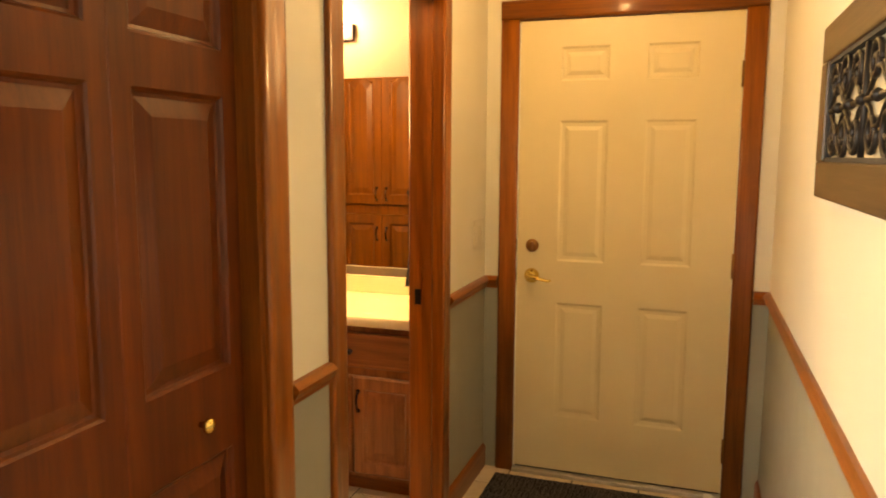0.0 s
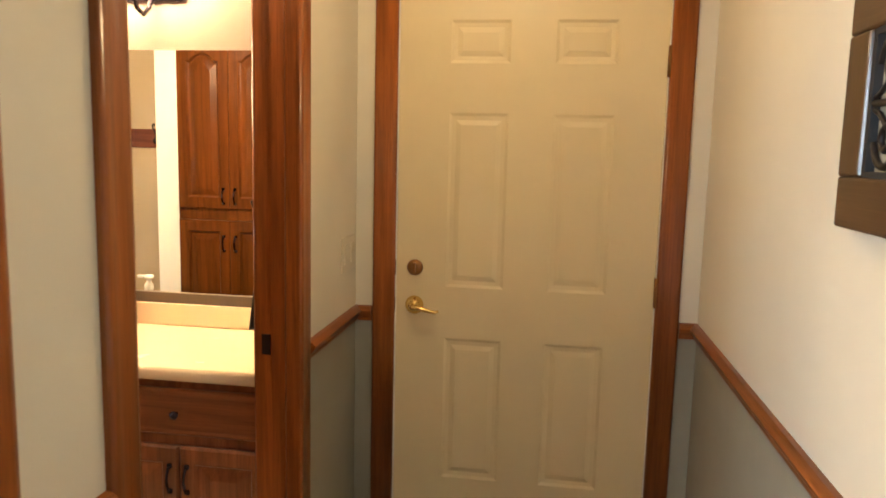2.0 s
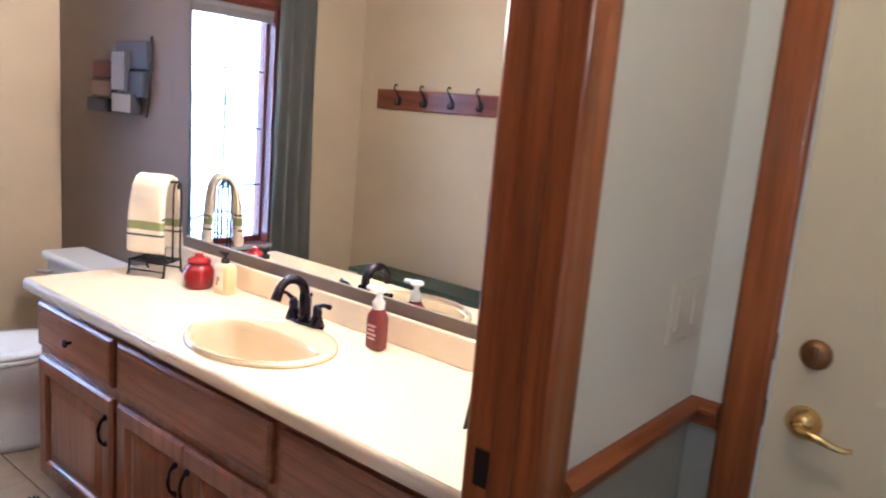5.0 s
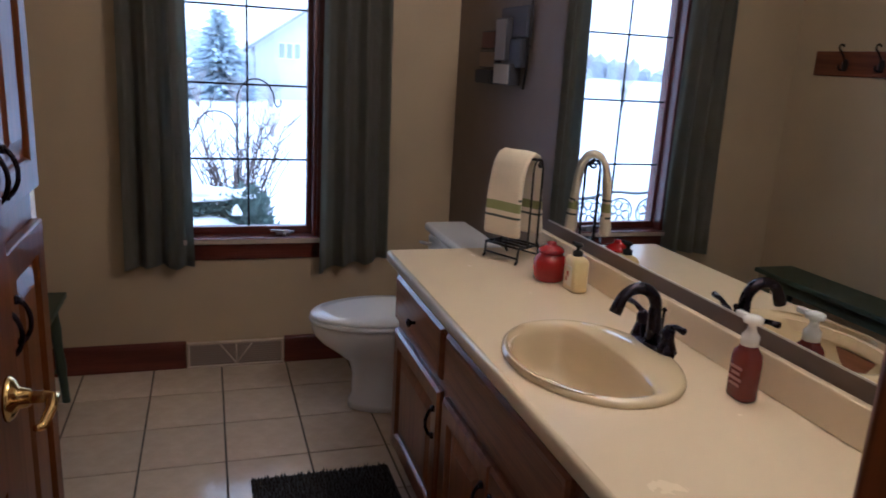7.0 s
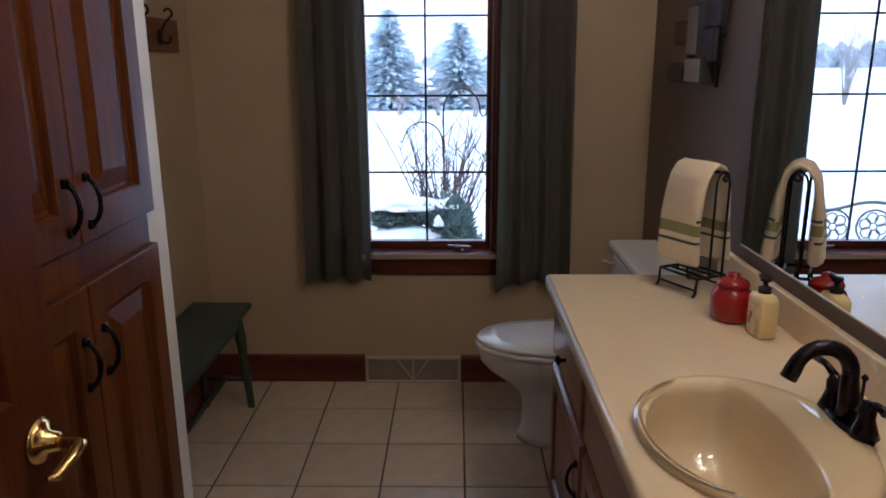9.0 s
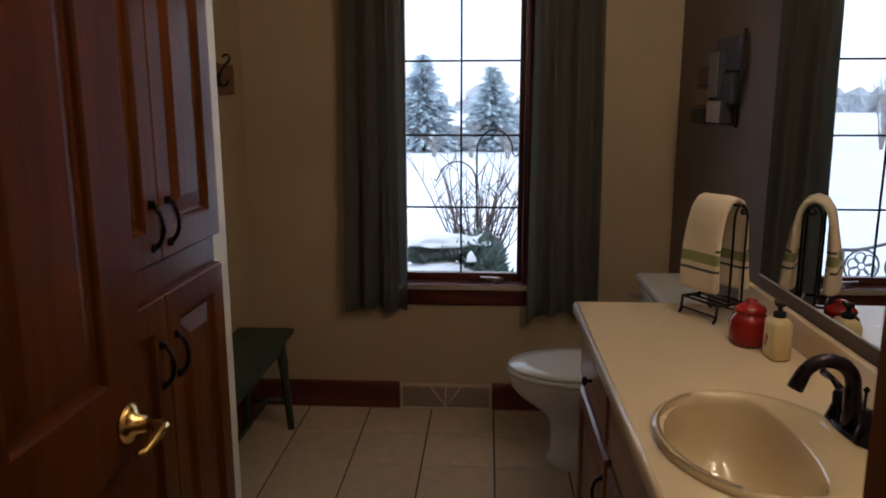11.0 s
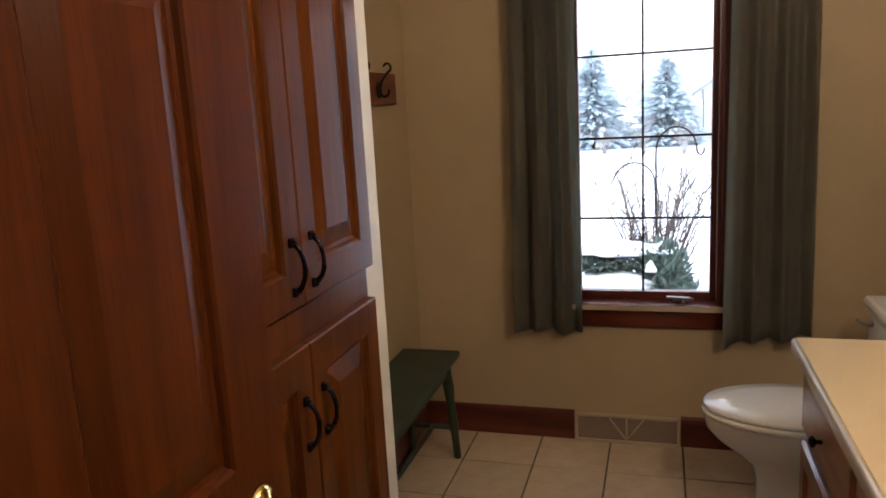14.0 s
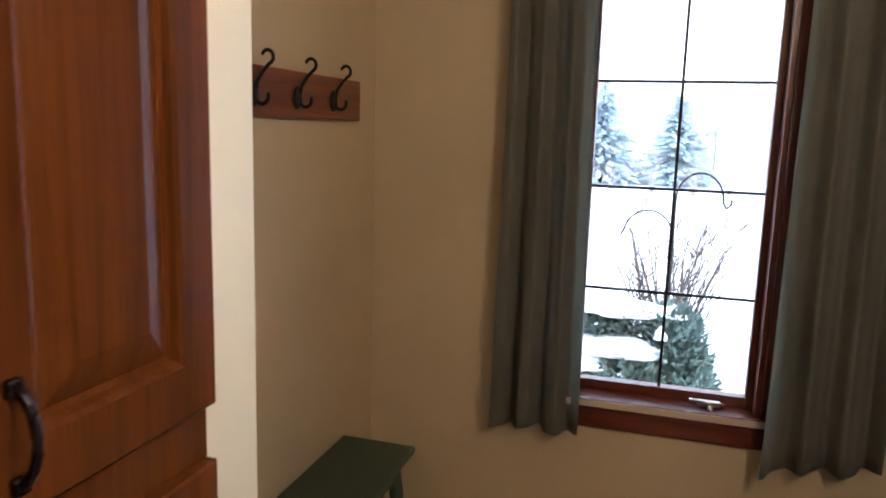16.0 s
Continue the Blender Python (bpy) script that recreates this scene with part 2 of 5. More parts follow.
def lathe(bm, profile, center=(0, 0, 0), seg=24, mat=0, sx=1.0, sy=1.0, cap=True):
    cx, cy, cz = center
    loops = [[(cx + r * sx * math.cos(2 * math.pi * i / seg), cy + r * sy * math.sin(2 * math.pi * i / seg), cz + z) for i in range(seg)] for r, z in profile]
    return ring_loft(bm, loops, True, cap, mat)


def tube(bm, pts, r, seg=10, mat=0, taper=None):
    """A round bar along points."""
    pts = [Vector(p) for p in pts]
    loops = []
    up = None
    for i, p in enumerate(pts):
        d = (pts[min(i + 1, len(pts) - 1)] - pts[max(i - 1, 0)]).normalized()
        if up is None:
            up = d.orthogonal().normalized()
        up = (up - d * up.dot(d)).normalized()
        side = d.cross(up)
        rr = r if taper is None else r * taper[i]
        loops.append([tuple(p + (up * math.cos(2 * math.pi * k / seg) + side * math.sin(2 * math.pi * k / seg)) * rr) for k in range(seg)])
    ring_loft(bm, loops, True, True, mat)


def arc(center, radius, a0, a1, count, u=(1, 0, 0), v=(0, 0, 1)):
    c, u, v = Vector(center), Vector(u), Vector(v)
    return [c + u * radius * math.cos(radians(a0 + (a1 - a0) * i / count)) + v * radius * math.sin(radians(a0 + (a1 - a0) * i / count)) for i in range(count + 1)]


def mesh_object(name, bm, mats, smooth=False):
    bmesh.ops.recalc_face_normals(bm, faces=bm.faces)
    me = bpy.data.meshes.new(name)
    if smooth:
        for f in bm.faces:
            f.smooth = True
    bm.to_mesh(me)
    bm.free()
    for m in mats if isinstance(mats, (list, tuple)) else [mats]:
        me.materials.append(m)
    return new(name, me)


def part(name, bm, material, parent, label="", smooth=False):
    ob = mesh_object(name, bm, material, smooth)
    ob.parent = parent
    if label:
        ob["label"] = label
    return ob


def thing(name, place, label, category, group="", kind=""):
    ob = new(name)
    ob.location = place
    ob.empty_display_size = 0.05
    bpy.context.view_layer.update()
    return tagged(ob, label, category, group, kind)


def part_box(name, parent, dims, material, label="", bevel=0.0):
    bm = bmesh.new()
    box(bm, *dims, 0, bevel)
    return part(name, bm, material, parent, label)


def setting(name, boxes, mats, label, bevel=0.0, category=""):
    bm = bmesh.new()
    for b in boxes:
        box(bm, *b[:6], b[6] if len(b) > 6 else 0, bevel)
    return tagged(mesh_object(name, bm, mats), label, category or name.split("_")[0], "", "structure")


# panelled joinery, drawn in a local frame: u across, w up, d out of the face
PANEL_DEEP = ((0.0, 0.0), (0.005, -0.004), (0.009, -0.011), (0.016, -0.0125), (0.048, -0.003), (0.052, -0.002))
PANEL_FLAT = ((0.0, 0.0), (0.010, -0.005), (0.024, -0.006), (0.042, -0.001))


def outline(u0, u1, w0, w1, inset, arch, steps=10):
    u0, u1, w0, w1 = u0 + inset, u1 - inset, w0 + inset, w1 - inset
    top = [(u1, w1)] + [(u0, w1)]
    if arch:
        top = []
        for i in range(steps + 1):
            s = 1 - 2 * i / steps
            shoulder = max(0.0, 1 - (abs(s) / 0.78) ** 2)
            top.append(((u0 + u1) / 2 + s * (u1 - u0) / 2, w1 - arch + arch * shoulder))
    return [(u0, w0), (u1, w0)] + top


def panel_skin(bm, put, u0, u1, w0, w1, profile, arch=0.0, mat=0):
    loops = [[put(u, w, d) for u, w in outline(u0, u1, w0, w1, i, arch)] for i, d in profile]
    rows = [[bm.verts.new(p) for p in lp] for lp in loops]
    k = len(rows[0])
    for a, b in zip(rows, rows[1:]):
        for i in range(k):
            bm.faces.new((a[i], a[(i + 1) % k], b[(i + 1) % k], b[i])).material_index = mat
    bm.faces.new(rows[-1]).material_index = mat


def frame_skin(bm, put, U0, U1, W0, W1, openings, thick, arch=0.0, edge=0.003):
    """The flat face around openings, with the slab's four edges and back."""
    us = sorted({U0, U1, *[o[0] for o in openings], *[o[1] for o in openings]})
    ws = sorted({W0, W1, *[o[2] for o in openings], *[o[3] for o in openings]})
    for a, b in zip(us, us[1:]):
        for c, d in zip(ws, ws[1:]):
            mu, mw = (a + b) / 2, (c + d) / 2
            if any(o[0] < mu < o[1] and o[2] < mw < o[3] for o in openings):
                continue
            bm.faces.new([bm.verts.new(put(u, w, 0)) for u, w in ((a, c), (b, c), (b, d), (a, d))])
    if arch:
        for o in openings:
            top = outline(*o, 0, arch)[2:]
            for (ua, wa), (ub, wb) in zip(top, top[1:]):
                bm.faces.new([bm.verts.new(put(u, w, 0)) for u, w in ((ua, wa), (ub, wb), (ub, o[3]), (ua, o[3]))])
    c = edge
    rim = [[put(u, w, 0) for u, w in ((U0, W0), (U1, W0), (U1, W1), (U0, W1))],
           [put(u, w, -c) for u, w in ((U0 - c, W0 - c), (U1 + c, W0 - c), (U1 + c, W1 + c), (U0 - c, W1 + c))],
           [put(u, w, -thick) for u, w in ((U0 - c, W0 - c), (U1 + c, W0 - c), (U1 + c, W1 + c), (U0 - c, W1 + c))]]
    rows = [[bm.verts.new(p) for p in r] for r in rim]
    for a, b in zip(rows, rows[1:]):
        for i in range(4):
            bm.faces.new((a[i], a[(i + 1) % 4], b[(i + 1) % 4], b[i]))
    bm.faces.new(rows[-1])


def faced(axis, at, sign):
    """put(u, w, d) for a face on the plane axis = at, looking along sign."""
    if axis == "y":
        return lambda u, w, d: (u, at + sign * d, w)
    return lambda u, w, d: (at + sign * d, u, w)


def panelled(parent, name, put, U0, U1, W0, W1, openings, thick, mat_frame, mat_panel, profile=PANEL_DEEP, arch=0.0, label="", panel_label="", edge=0.003):
    bm = bmesh.new()
    frame_skin(bm, put, U0, U1, W0, W1, openings, thick, arch, edge)
    bmesh.ops.remove_doubles(bm, verts=bm.verts, dist=0.0002)
    leaf = part(name, bm, mat_frame, parent, label)
    for o in openings:
        bm = bmesh.new()
        panel_skin(bm, put, *o, profile, arch)
        part("panel", bm, mat_panel, leaf, panel_label)
    return leaf


# ---- the large structure ----
HL, HR, EN = -0.883, 0.331, 3.06          # hall: side walls and entry wall
BE, BW, BN, BS = -1.000, -3.96, 3.076, 1.16  # bathroom: its four walls
OP0, OP1, HEAD = 1.590, 2.454, 2.06       # doorway to the bathroom
CL0, CL1 = 0.435, 1.225                   # closet opening
RAIL = 0.885
TOP = 2.44
WY0, WY1, WZ0, WZ1 = 1.845, 2.435, 0.60, 1.978  # window opening
SOUTH = -2.6


def two_tone(u):
    """Boxes of a hall wall, split at the rail: x0 x1 y0 y1 from z0 to z1."""
    x0, x1, y0, y1, z0, z1 = u
    out = []
    if z0 < RAIL:
        out.append((x0, x1, y0, y1, z0, min(RAIL, z1), 1))
    if z1 > RAIL:
        out.append((x0, x1, y0, y1, max(RAIL, z0), z1, 0))
    return out


def west_wall():
    bs = []
    for u in ((BE, HL, OP1, BN, 0, TOP), (BE, HL, OP0, OP1, HEAD, TOP), (BE, HL, CL1, OP0, 0, TOP), (BE, HL, CL0, CL1, HEAD, TOP), (BE, HL, -0.30, CL0, 0, TOP)):
        bs += two_tone(u)
    return setting("wall_west_hall", bs, [CREAM, TAUPE], "cream hall wall with grey-green paint below the rail")


west_wall()
setting("wall_east_hall", two_tone((HR, HR + 0.12, SOUTH, EN + 0.12, 0, TOP)), [CREAM, TAUPE], "cream hall wall with grey-green paint below the rail")
setting("wall_north_hall", [b for u in ((HL, -0.765, EN, EN + 0.14, 0, TOP), (0.215, HR, EN, EN + 0.14, 0, TOP), (-0.765, 0.215, EN, EN + 0.14, 2.085, TOP)) for b in two_tone(u)], [CREAM, TAUPE], "cream entry wall around the door")
setting("wall_south_hall", [(-3.2, -2.2, SOUTH - 0.12, SOUTH, 0, TOP), (-1.5, HR, SOUTH - 0.12, SOUTH, 0, TOP), (-2.2, -1.5, SOUTH - 0.12, SOUTH, 2.1, TOP)], CREAM, "plain cream wall closing the hall")
setting("wall_closet_back", [(BE - 0.65, BE - 0.60, 0.2, 1.45, 0, TOP), (BE - 0.60, BE, 0.20, 0.30, 0, TOP), (BE - 0.60, BE, 1.35, 1.45, 0, TOP)], CREAM, "plain closet inside walls")
setting("wall_north_bath", [(BW - 0.15, BE, BN, BN + 0.12, 0, TOP)], MOCHA, "dark mocha painted bathroom wall behind the mirror")
setting("wall_window_bath", [(BW - 0.15, BW, BS - 0.12, WY0, 0, TOP), (BW - 0.15, BW, WY1, BN, 0, TOP), (BW - 0.15, BW, WY0, WY1, 0, WZ0), (BW - 0.15, BW, WY0, WY1, WZ1, TOP)], BATH, "beige painted bathroom wall around the window")
setting("wall_south_bath", [(BW, BE, BS - 0.12, BS, 0, TOP)], BATH, "beige painted alcove wall behind the bench")
setting("wall_partition_bath", [(-2.520, -2.374, BS, 1.572, 0, TOP), (-2.374, -1.720, BS, 1.572, 2.10, TOP), (-1.720, BE, BS, 1.575, 0, TOP)], WHITE, "off-white end of the partition beside the linen cabinet")
setting("ceiling", [(BW - 0.15, HR + 0.12, SOUTH - 0.12, EN + 0.14, TOP, TOP + 0.1)], CEIL, "plain white ceiling")
floor = setting("floor", [(BW - 0.1, HR + 0.1, SOUTH - 0.1, EN + 0.13, -0.1, -0.004)], GROUT, "beige ceramic tile floor with grey grout")
setting("wall_west_end", [(-3.2, -3.1, SOUTH, 0.2, 0, TOP), (-3.1, BE - 0.65, 0.1, 0.2, 0, TOP)], CREAM, "plain wall closing the room behind")


# ---- hall joinery ----
def casing_run(bm, put, u0, u1, w0, w1, thick=0.017):
    """A moulded casing strip: flat back, eased edges, a shallow hollow."""
    across_u = (u1 - u0) < (w1 - w0)
    n = [(0.0, 0.55), (0.04, 0.9), (0.14, 1.0), (0.30, 0.86), (0.62, 0.80), (0.86, 1.0), (0.97, 0.85), (1.0, 0.45)]
    if across_u:
        a = [put(u0 + (u1 - u0) * s, w0, thick * d) for s, d in n]
        b = [put(u0 + (u1 - u0) * s, w1, thick * d) for s, d in n]
        back = (put(u0, w0, 0), put(u1, w0, 0), put(u0, w1, 0), put(u1, w1, 0))
    else:
        a = [put(u0, w0 + (w1 - w0) * s, thick * d) for s, d in n]
        b = [put(u1, w0 + (w1 - w0) * s, thick * d) for s, d in n]
        back = (put(u0, w0, 0), put(u0, w1, 0), put(u1, w0, 0), put(u1, w1, 0))
    la = [bm.verts.new(back[0])] + [bm.verts.new(p) for p in a] + [bm.verts.new(back[1])]
    lb = [bm.verts.new(back[2])] + [bm.verts.new(p) for p in b] + [bm.verts.new(back[3])]
    for i in range(len(la) - 1):
        f = bm.faces.new((la[i], la[i + 1], lb[i + 1], lb[i]))
        f.smooth = 0 < i < len(la) - 2
    bm.faces.new(la)
    bm.faces.new(lb)


def casing(name, put, u0, u1, head, width, woods, label, up=2):
    """Two legs and a head round an opening."""
    root = thing(name, (0, 0, 0), label, "door trim", "", "structure")
    for a, b in ((u0 - width, u0), (u1, u1 + width)):
        bm = bmesh.new()
        casing_run(bm, put, a, b, 0.0, head)
        part("casing_leg", bm, woods[up], root)
    bm = bmesh.new()
    casing_run(bm, put, u0 - width, u1 + width, head, head + width)
    part("casing_head", bm, woods[0], root)
    return root


hall_west = faced("x", HL, 1)
casing("trim_bath_doorway", hall_west, OP0 + 0.022, OP1 - 0.022, HEAD - 0.014, 0.084, [OAK[1], OAK[1], OAK[2]], "stained oak casing round the bathroom doorway")
casing("trim_bath_doorway_inside", faced("x", BE, -1), OP0 + 0.006, OP1 - 0.012, HEAD - 0.014, 0.060, [OAK[1], OAK[1], OAK[2]], "stained oak casing inside the bathroom doorway")
casing("trim_closet", hall_west, CL0, CL1, HEAD, 0.098, [OAK[1], OAK[1], OAK[2]], "stained oak casing round the closet")
casing("trim_entry", faced("y", EN, -1), -0.735, 0.185, 2.058, 0.082, [OAK[0], OAK[0], OAK[2]], "stained oak casing round the entry door")


def jambs(name, x0, x1, y0, y1, z1, label, stop=None):
    root = thing(name, (0, 0, 0), label, "door jamb", "", "structure")
    t = 0.018
    part_box("jamb_leg", root, (x0, x1, y0 - 0.001, y0 + t, 0, z1), OAK[2])
    part_box("jamb_leg", root, (x0, x1, y1 - t, y1 + 0.001, 0, z1), OAK[2])
    part_box("jamb_head", root, (x0, x1, y0 + t, y1 - t, z1 - t, z1 + 0.001), OAK[1])
    if stop:
        part_box("stop", root, (stop[0], stop[1], y0 + t, y0 + t + 0.011, 0, z1 - t), OAK[2])
        part_box("stop", root, (stop[0], stop[1], y1 - t - 0.011, y1 - t, 0, z1 - t), OAK[2])
    return root


jb = jambs("jamb_bath_doorway", BE - 0.002, HL + 0.002, OP0, OP1, HEAD, "stained oak jamb with a dark latch plate", (-0.955, -0.915))
part_box("strike_plate", jb, (-0.988, -0.962, OP1 - 0.0205, OP1 - 0.0165, 0.895, 0.955), IRON, "dark metal strike plate")
jambs("jamb_closet", BE - 0.002, HL + 0.002, CL0, CL1, HEAD, "stained oak closet jamb")

# baseboards and chair rails
RAIL_PROFILE = ((0.0, 0.0), (0.010, 0.003), (0.012, 0.014), (0.019, 0.024), (0.026, 0.034), (0.028, 0.042), (0.020, 0.050), (0.012, 0.056), (0.0, 0.058))


def moulding(bm, a, b, out, profile, mat=0):
    """A run of moulding from a to b at the wall, standing out along out."""
    a, b, out = Vector(a), Vector(b), Vector(out)
    rows = [[bm.verts.new(p + out * d + Vector((0, 0, h))) for d, h in profile] for p in (a, b)]
    for i in range(len(profile) - 1):
        bm.faces.new((rows[0][i], rows[0][i + 1], rows[1][i + 1], rows[1][i]))
    bm.faces.new(rows[0])
    bm.faces.new(rows[1])


def run_setting(name, runs, profile, mats, label, category):
    root = thing(name, (0, 0, 0), label, category, "", "structure")
    for a, b, out, m in runs:
        bm = bmesh.new()
        moulding(bm, a, b, out, profile)
        part("length", bm, m, root)
    return root


RZ = 0.862
run_setting("trim_chair_rail", [
    ((HL, OP1 + 0.062, RZ), (HL, EN, RZ), (1, 0, 0), OAK[1]),
    ((HL, CL1 + 0.10, RZ), (HL, OP0 - 0.062, RZ), (1, 0, 0), OAK[1]),
    ((HR, SOUTH, RZ), (HR, EN, RZ), (-1, 0, 0), OAK[1]),
    ((HL, EN, RZ), (-0.819, EN, RZ), (0, -1, 0), OAK[0]),
    ((0.269, EN, RZ), (HR, EN, RZ), (0, -1, 0), OAK[0]),
], RAIL_PROFILE, None, "stained oak chair rail with rounded moulding", "chair rail")
BASE_PROFILE = ((0.0, 0.0), (0.014, 0.0), (0.014, 0.085), (0.011, 0.098), (0.006, 0.106), (0.0, 0.108))
run_setting("baseboard_hall", [
    ((HL, OP1 + 0.062, 0), (HL, EN, 0), (1, 0, 0), OAK[1]),
    ((HL, CL1 + 0.10, 0), (HL, OP0 - 0.062, 0), (1, 0, 0), OAK[1]),
    ((HR, SOUTH, 0), (HR, EN, 0), (-1, 0, 0), OAK[1]),
], BASE_PROFILE, None, "stained oak baseboard along the hall", "baseboard")
run_setting("baseboard_bath", [
    ((BW, BS, 0), (BW, 1.845, 0), (1, 0, 0), MAH[1]),
    ((BW, 2.285, 0), (BW, BN, 0), (1, 0, 0), MAH[1]),
    ((BW, BS, 0), (-2.520, BS, 0), (0, 1, 0), MAH[0]),
    ((BW, BN, 0), (-2.96, BN, 0), (0, -1, 0), MAH[0]),
], tuple((d, h * 1.2) for d, h in BASE_PROFILE), None, "dark red-brown wooden baseboard", "baseboard")


# ---- entry door ----
def entry_door():
    d = thing("door_entry", (-0.275, EN, 0), "cream six-panel steel entry door, closed", "door", "", "structure")
    d.matrix_world = Matrix.Identity(4)
    put = faced("y", EN + 0.008, -1)
    cols = ((-0.552, -0.344), (-0.190, 0.016))
    rows = ((0.280, 0.812), (1.002, 1.622), (1.792, 1.938))
    ops = [(a, b, c, e) for a, b in cols for c, e in rows]
    leaf = panelled(d, "leaf", put, -0.730, 0.180, 0.024, 2.05, ops, 0.044, DOORPAINT, DOORPAINT, PANEL_FLAT)
    part_box("door_frame", d, (-0.765, -0.735, EN - 0.001, EN + 0.12, 0, 2.085), OAK[2])
    part_box("door_frame", d, (0.185, 0.215, EN - 0.001, EN + 0.12, 0, 2.085), OAK[2])
    part_box("door_frame", d, (-0.735, 0.185, EN - 0.001, EN + 0.12, 2.055, 2.085), OAK[0])
    part_box("threshold", d, (-0.735, 0.185, EN - 0.03, EN + 0.12, 0.0, 0.018), CHROME, "dull metal threshold", 0.003)
    part_box("weatherstrip", d, (-0.7345, -0.7315, EN - 0.004, EN + 0.030, 0.02, 2.05), WHITE, "pale weatherstrip beside the latch edge")
    part_box("weatherstrip", d, (0.1815, 0.1845, EN - 0.004, EN + 0.030, 0.02, 2.05), WHITE, "pale weatherstrip beside the hinges")
    for z in (0.930, 1.068):
        part_box("latch_plate", d, (-0.7375, -0.7322, EN - 0.0045, EN + 0.006, z - 0.028, z + 0.028), IRON, "dark latch plate in the door edge")
    part_box("sweep", d, (-0.728, 0.178, EN + 0.010, EN + 0.030, 0.016, 0.026), DARK, "black rubber sweep")
    for z in (0.22, 1.02, 1.80):
        bm = bmesh.new()
        box(bm, 0.178, 0.190, EN - 0.006, EN + 0.004, z - 0.05, z + 0.05, 0, 0.001)
        tube(bm, [(0.184, EN - 0.010, z - 0.052), (0.184, EN - 0.010, z + 0.052)], 0.006, 10)
        part("hinge", bm, ANTIQUE, d, "dark brass hinge")
    y = EN + 0.008
    bm = bmesh.new()
    prof = [(0.002, -0.016), (0.012, -0.016), (0.022, -0.012), (0.028, -0.006), (0.030, 0.0)]
    loops = [[(-0.664 + r * math.cos(2 * math.pi * i / 28), y + h, 1.068 + r * math.sin(2 * math.pi * i / 28)) for i in range(28)] for r, h in prof]
    ring_loft(bm, loops)
    bolt = part("deadbolt", bm, ANTIQUE, d, "round brown deadbolt rose", True)
    bm = bmesh.new()
    box(bm, -0.670, -0.658, y - 0.030, y - 0.014, 1.048, 1.088, 0, 0.003)
    part("thumb_turn", bm, ANTIQUE, bolt)
    bm = bmesh.new()
    prof = [(0.004, -0.030), (0.014, -0.030), (0.020, -0.022), (0.030, -0.010), (0.034, -0.003), (0.034, 0.0)]
    loops = [[(-0.664 + r * math.cos(2 * math.pi * i / 28), y + h, 0.930 + r * math.sin(2 * math.pi * i / 28)) for i in range(28)] for r, h in prof]
    ring_loft(bm, loops)
    rose = part("lever_rose", bm, BRASS, d, "polished brass rose", True)
    bm = bmesh.new()
    kz = 0.930
    tube(bm, [(-0.664, y - 0.025, kz), (-0.664, y - 0.048, kz), (-0.656, y - 0.056, kz), (-0.628, y - 0.058, kz - 0.003), (-0.600, y - 0.056, kz - 0.010), (-0.580, y - 0.052, kz - 0.014), (-0.568, y - 0.048, kz - 0.010)], 0.0100, 12, 0, [1.2, 1.1, 1.0, 0.85, 0.7, 0.6, 0.45])
    part("lever", bm, BRASS, rose, "polished brass lever handle", True)


entry_door()


# ---- closet bifold ----
def bifold():
    d = thing("door_closet", (0, 0, 0), "dark stained oak bifold closet door with raised panels, closed", "closet door", "", "structure")
    put = faced("x", HL - 0.045, 1)
    for a, b in ((0.468, 0.838), (0.842, 1.204)):
        ops = [(a + 0.050, b - 0.046, 0.16, 0.825), (a + 0.050, b - 0.046, 1.008, 1.590), (a + 0.050, b - 0.046, 1.684, 1.95)]
        panelled(d, "leaf", put, a, b, 0.012, 2.035, ops, 0.033, DARKOAK[2], DARKOAK[2])
    bm = bmesh.new()
    prof = [(0.006, 0.0), (0.007, 0.012), (0.015, 0.018), (0.017, 0.025), (0.012, 0.031), (0.003, 0.033)]
    loops = [[(HL - 0.045 + h, 1.045 + r * math.cos(2 * math.pi * i / 20), 0.911 + r * math.sin(2 * math.pi * i / 20)) for i in range(20)] for r, h in prof]
    ring_loft(bm, loops)
    part("knob", bm, BRASS, d, "small brass pull knob", True)


bifold()


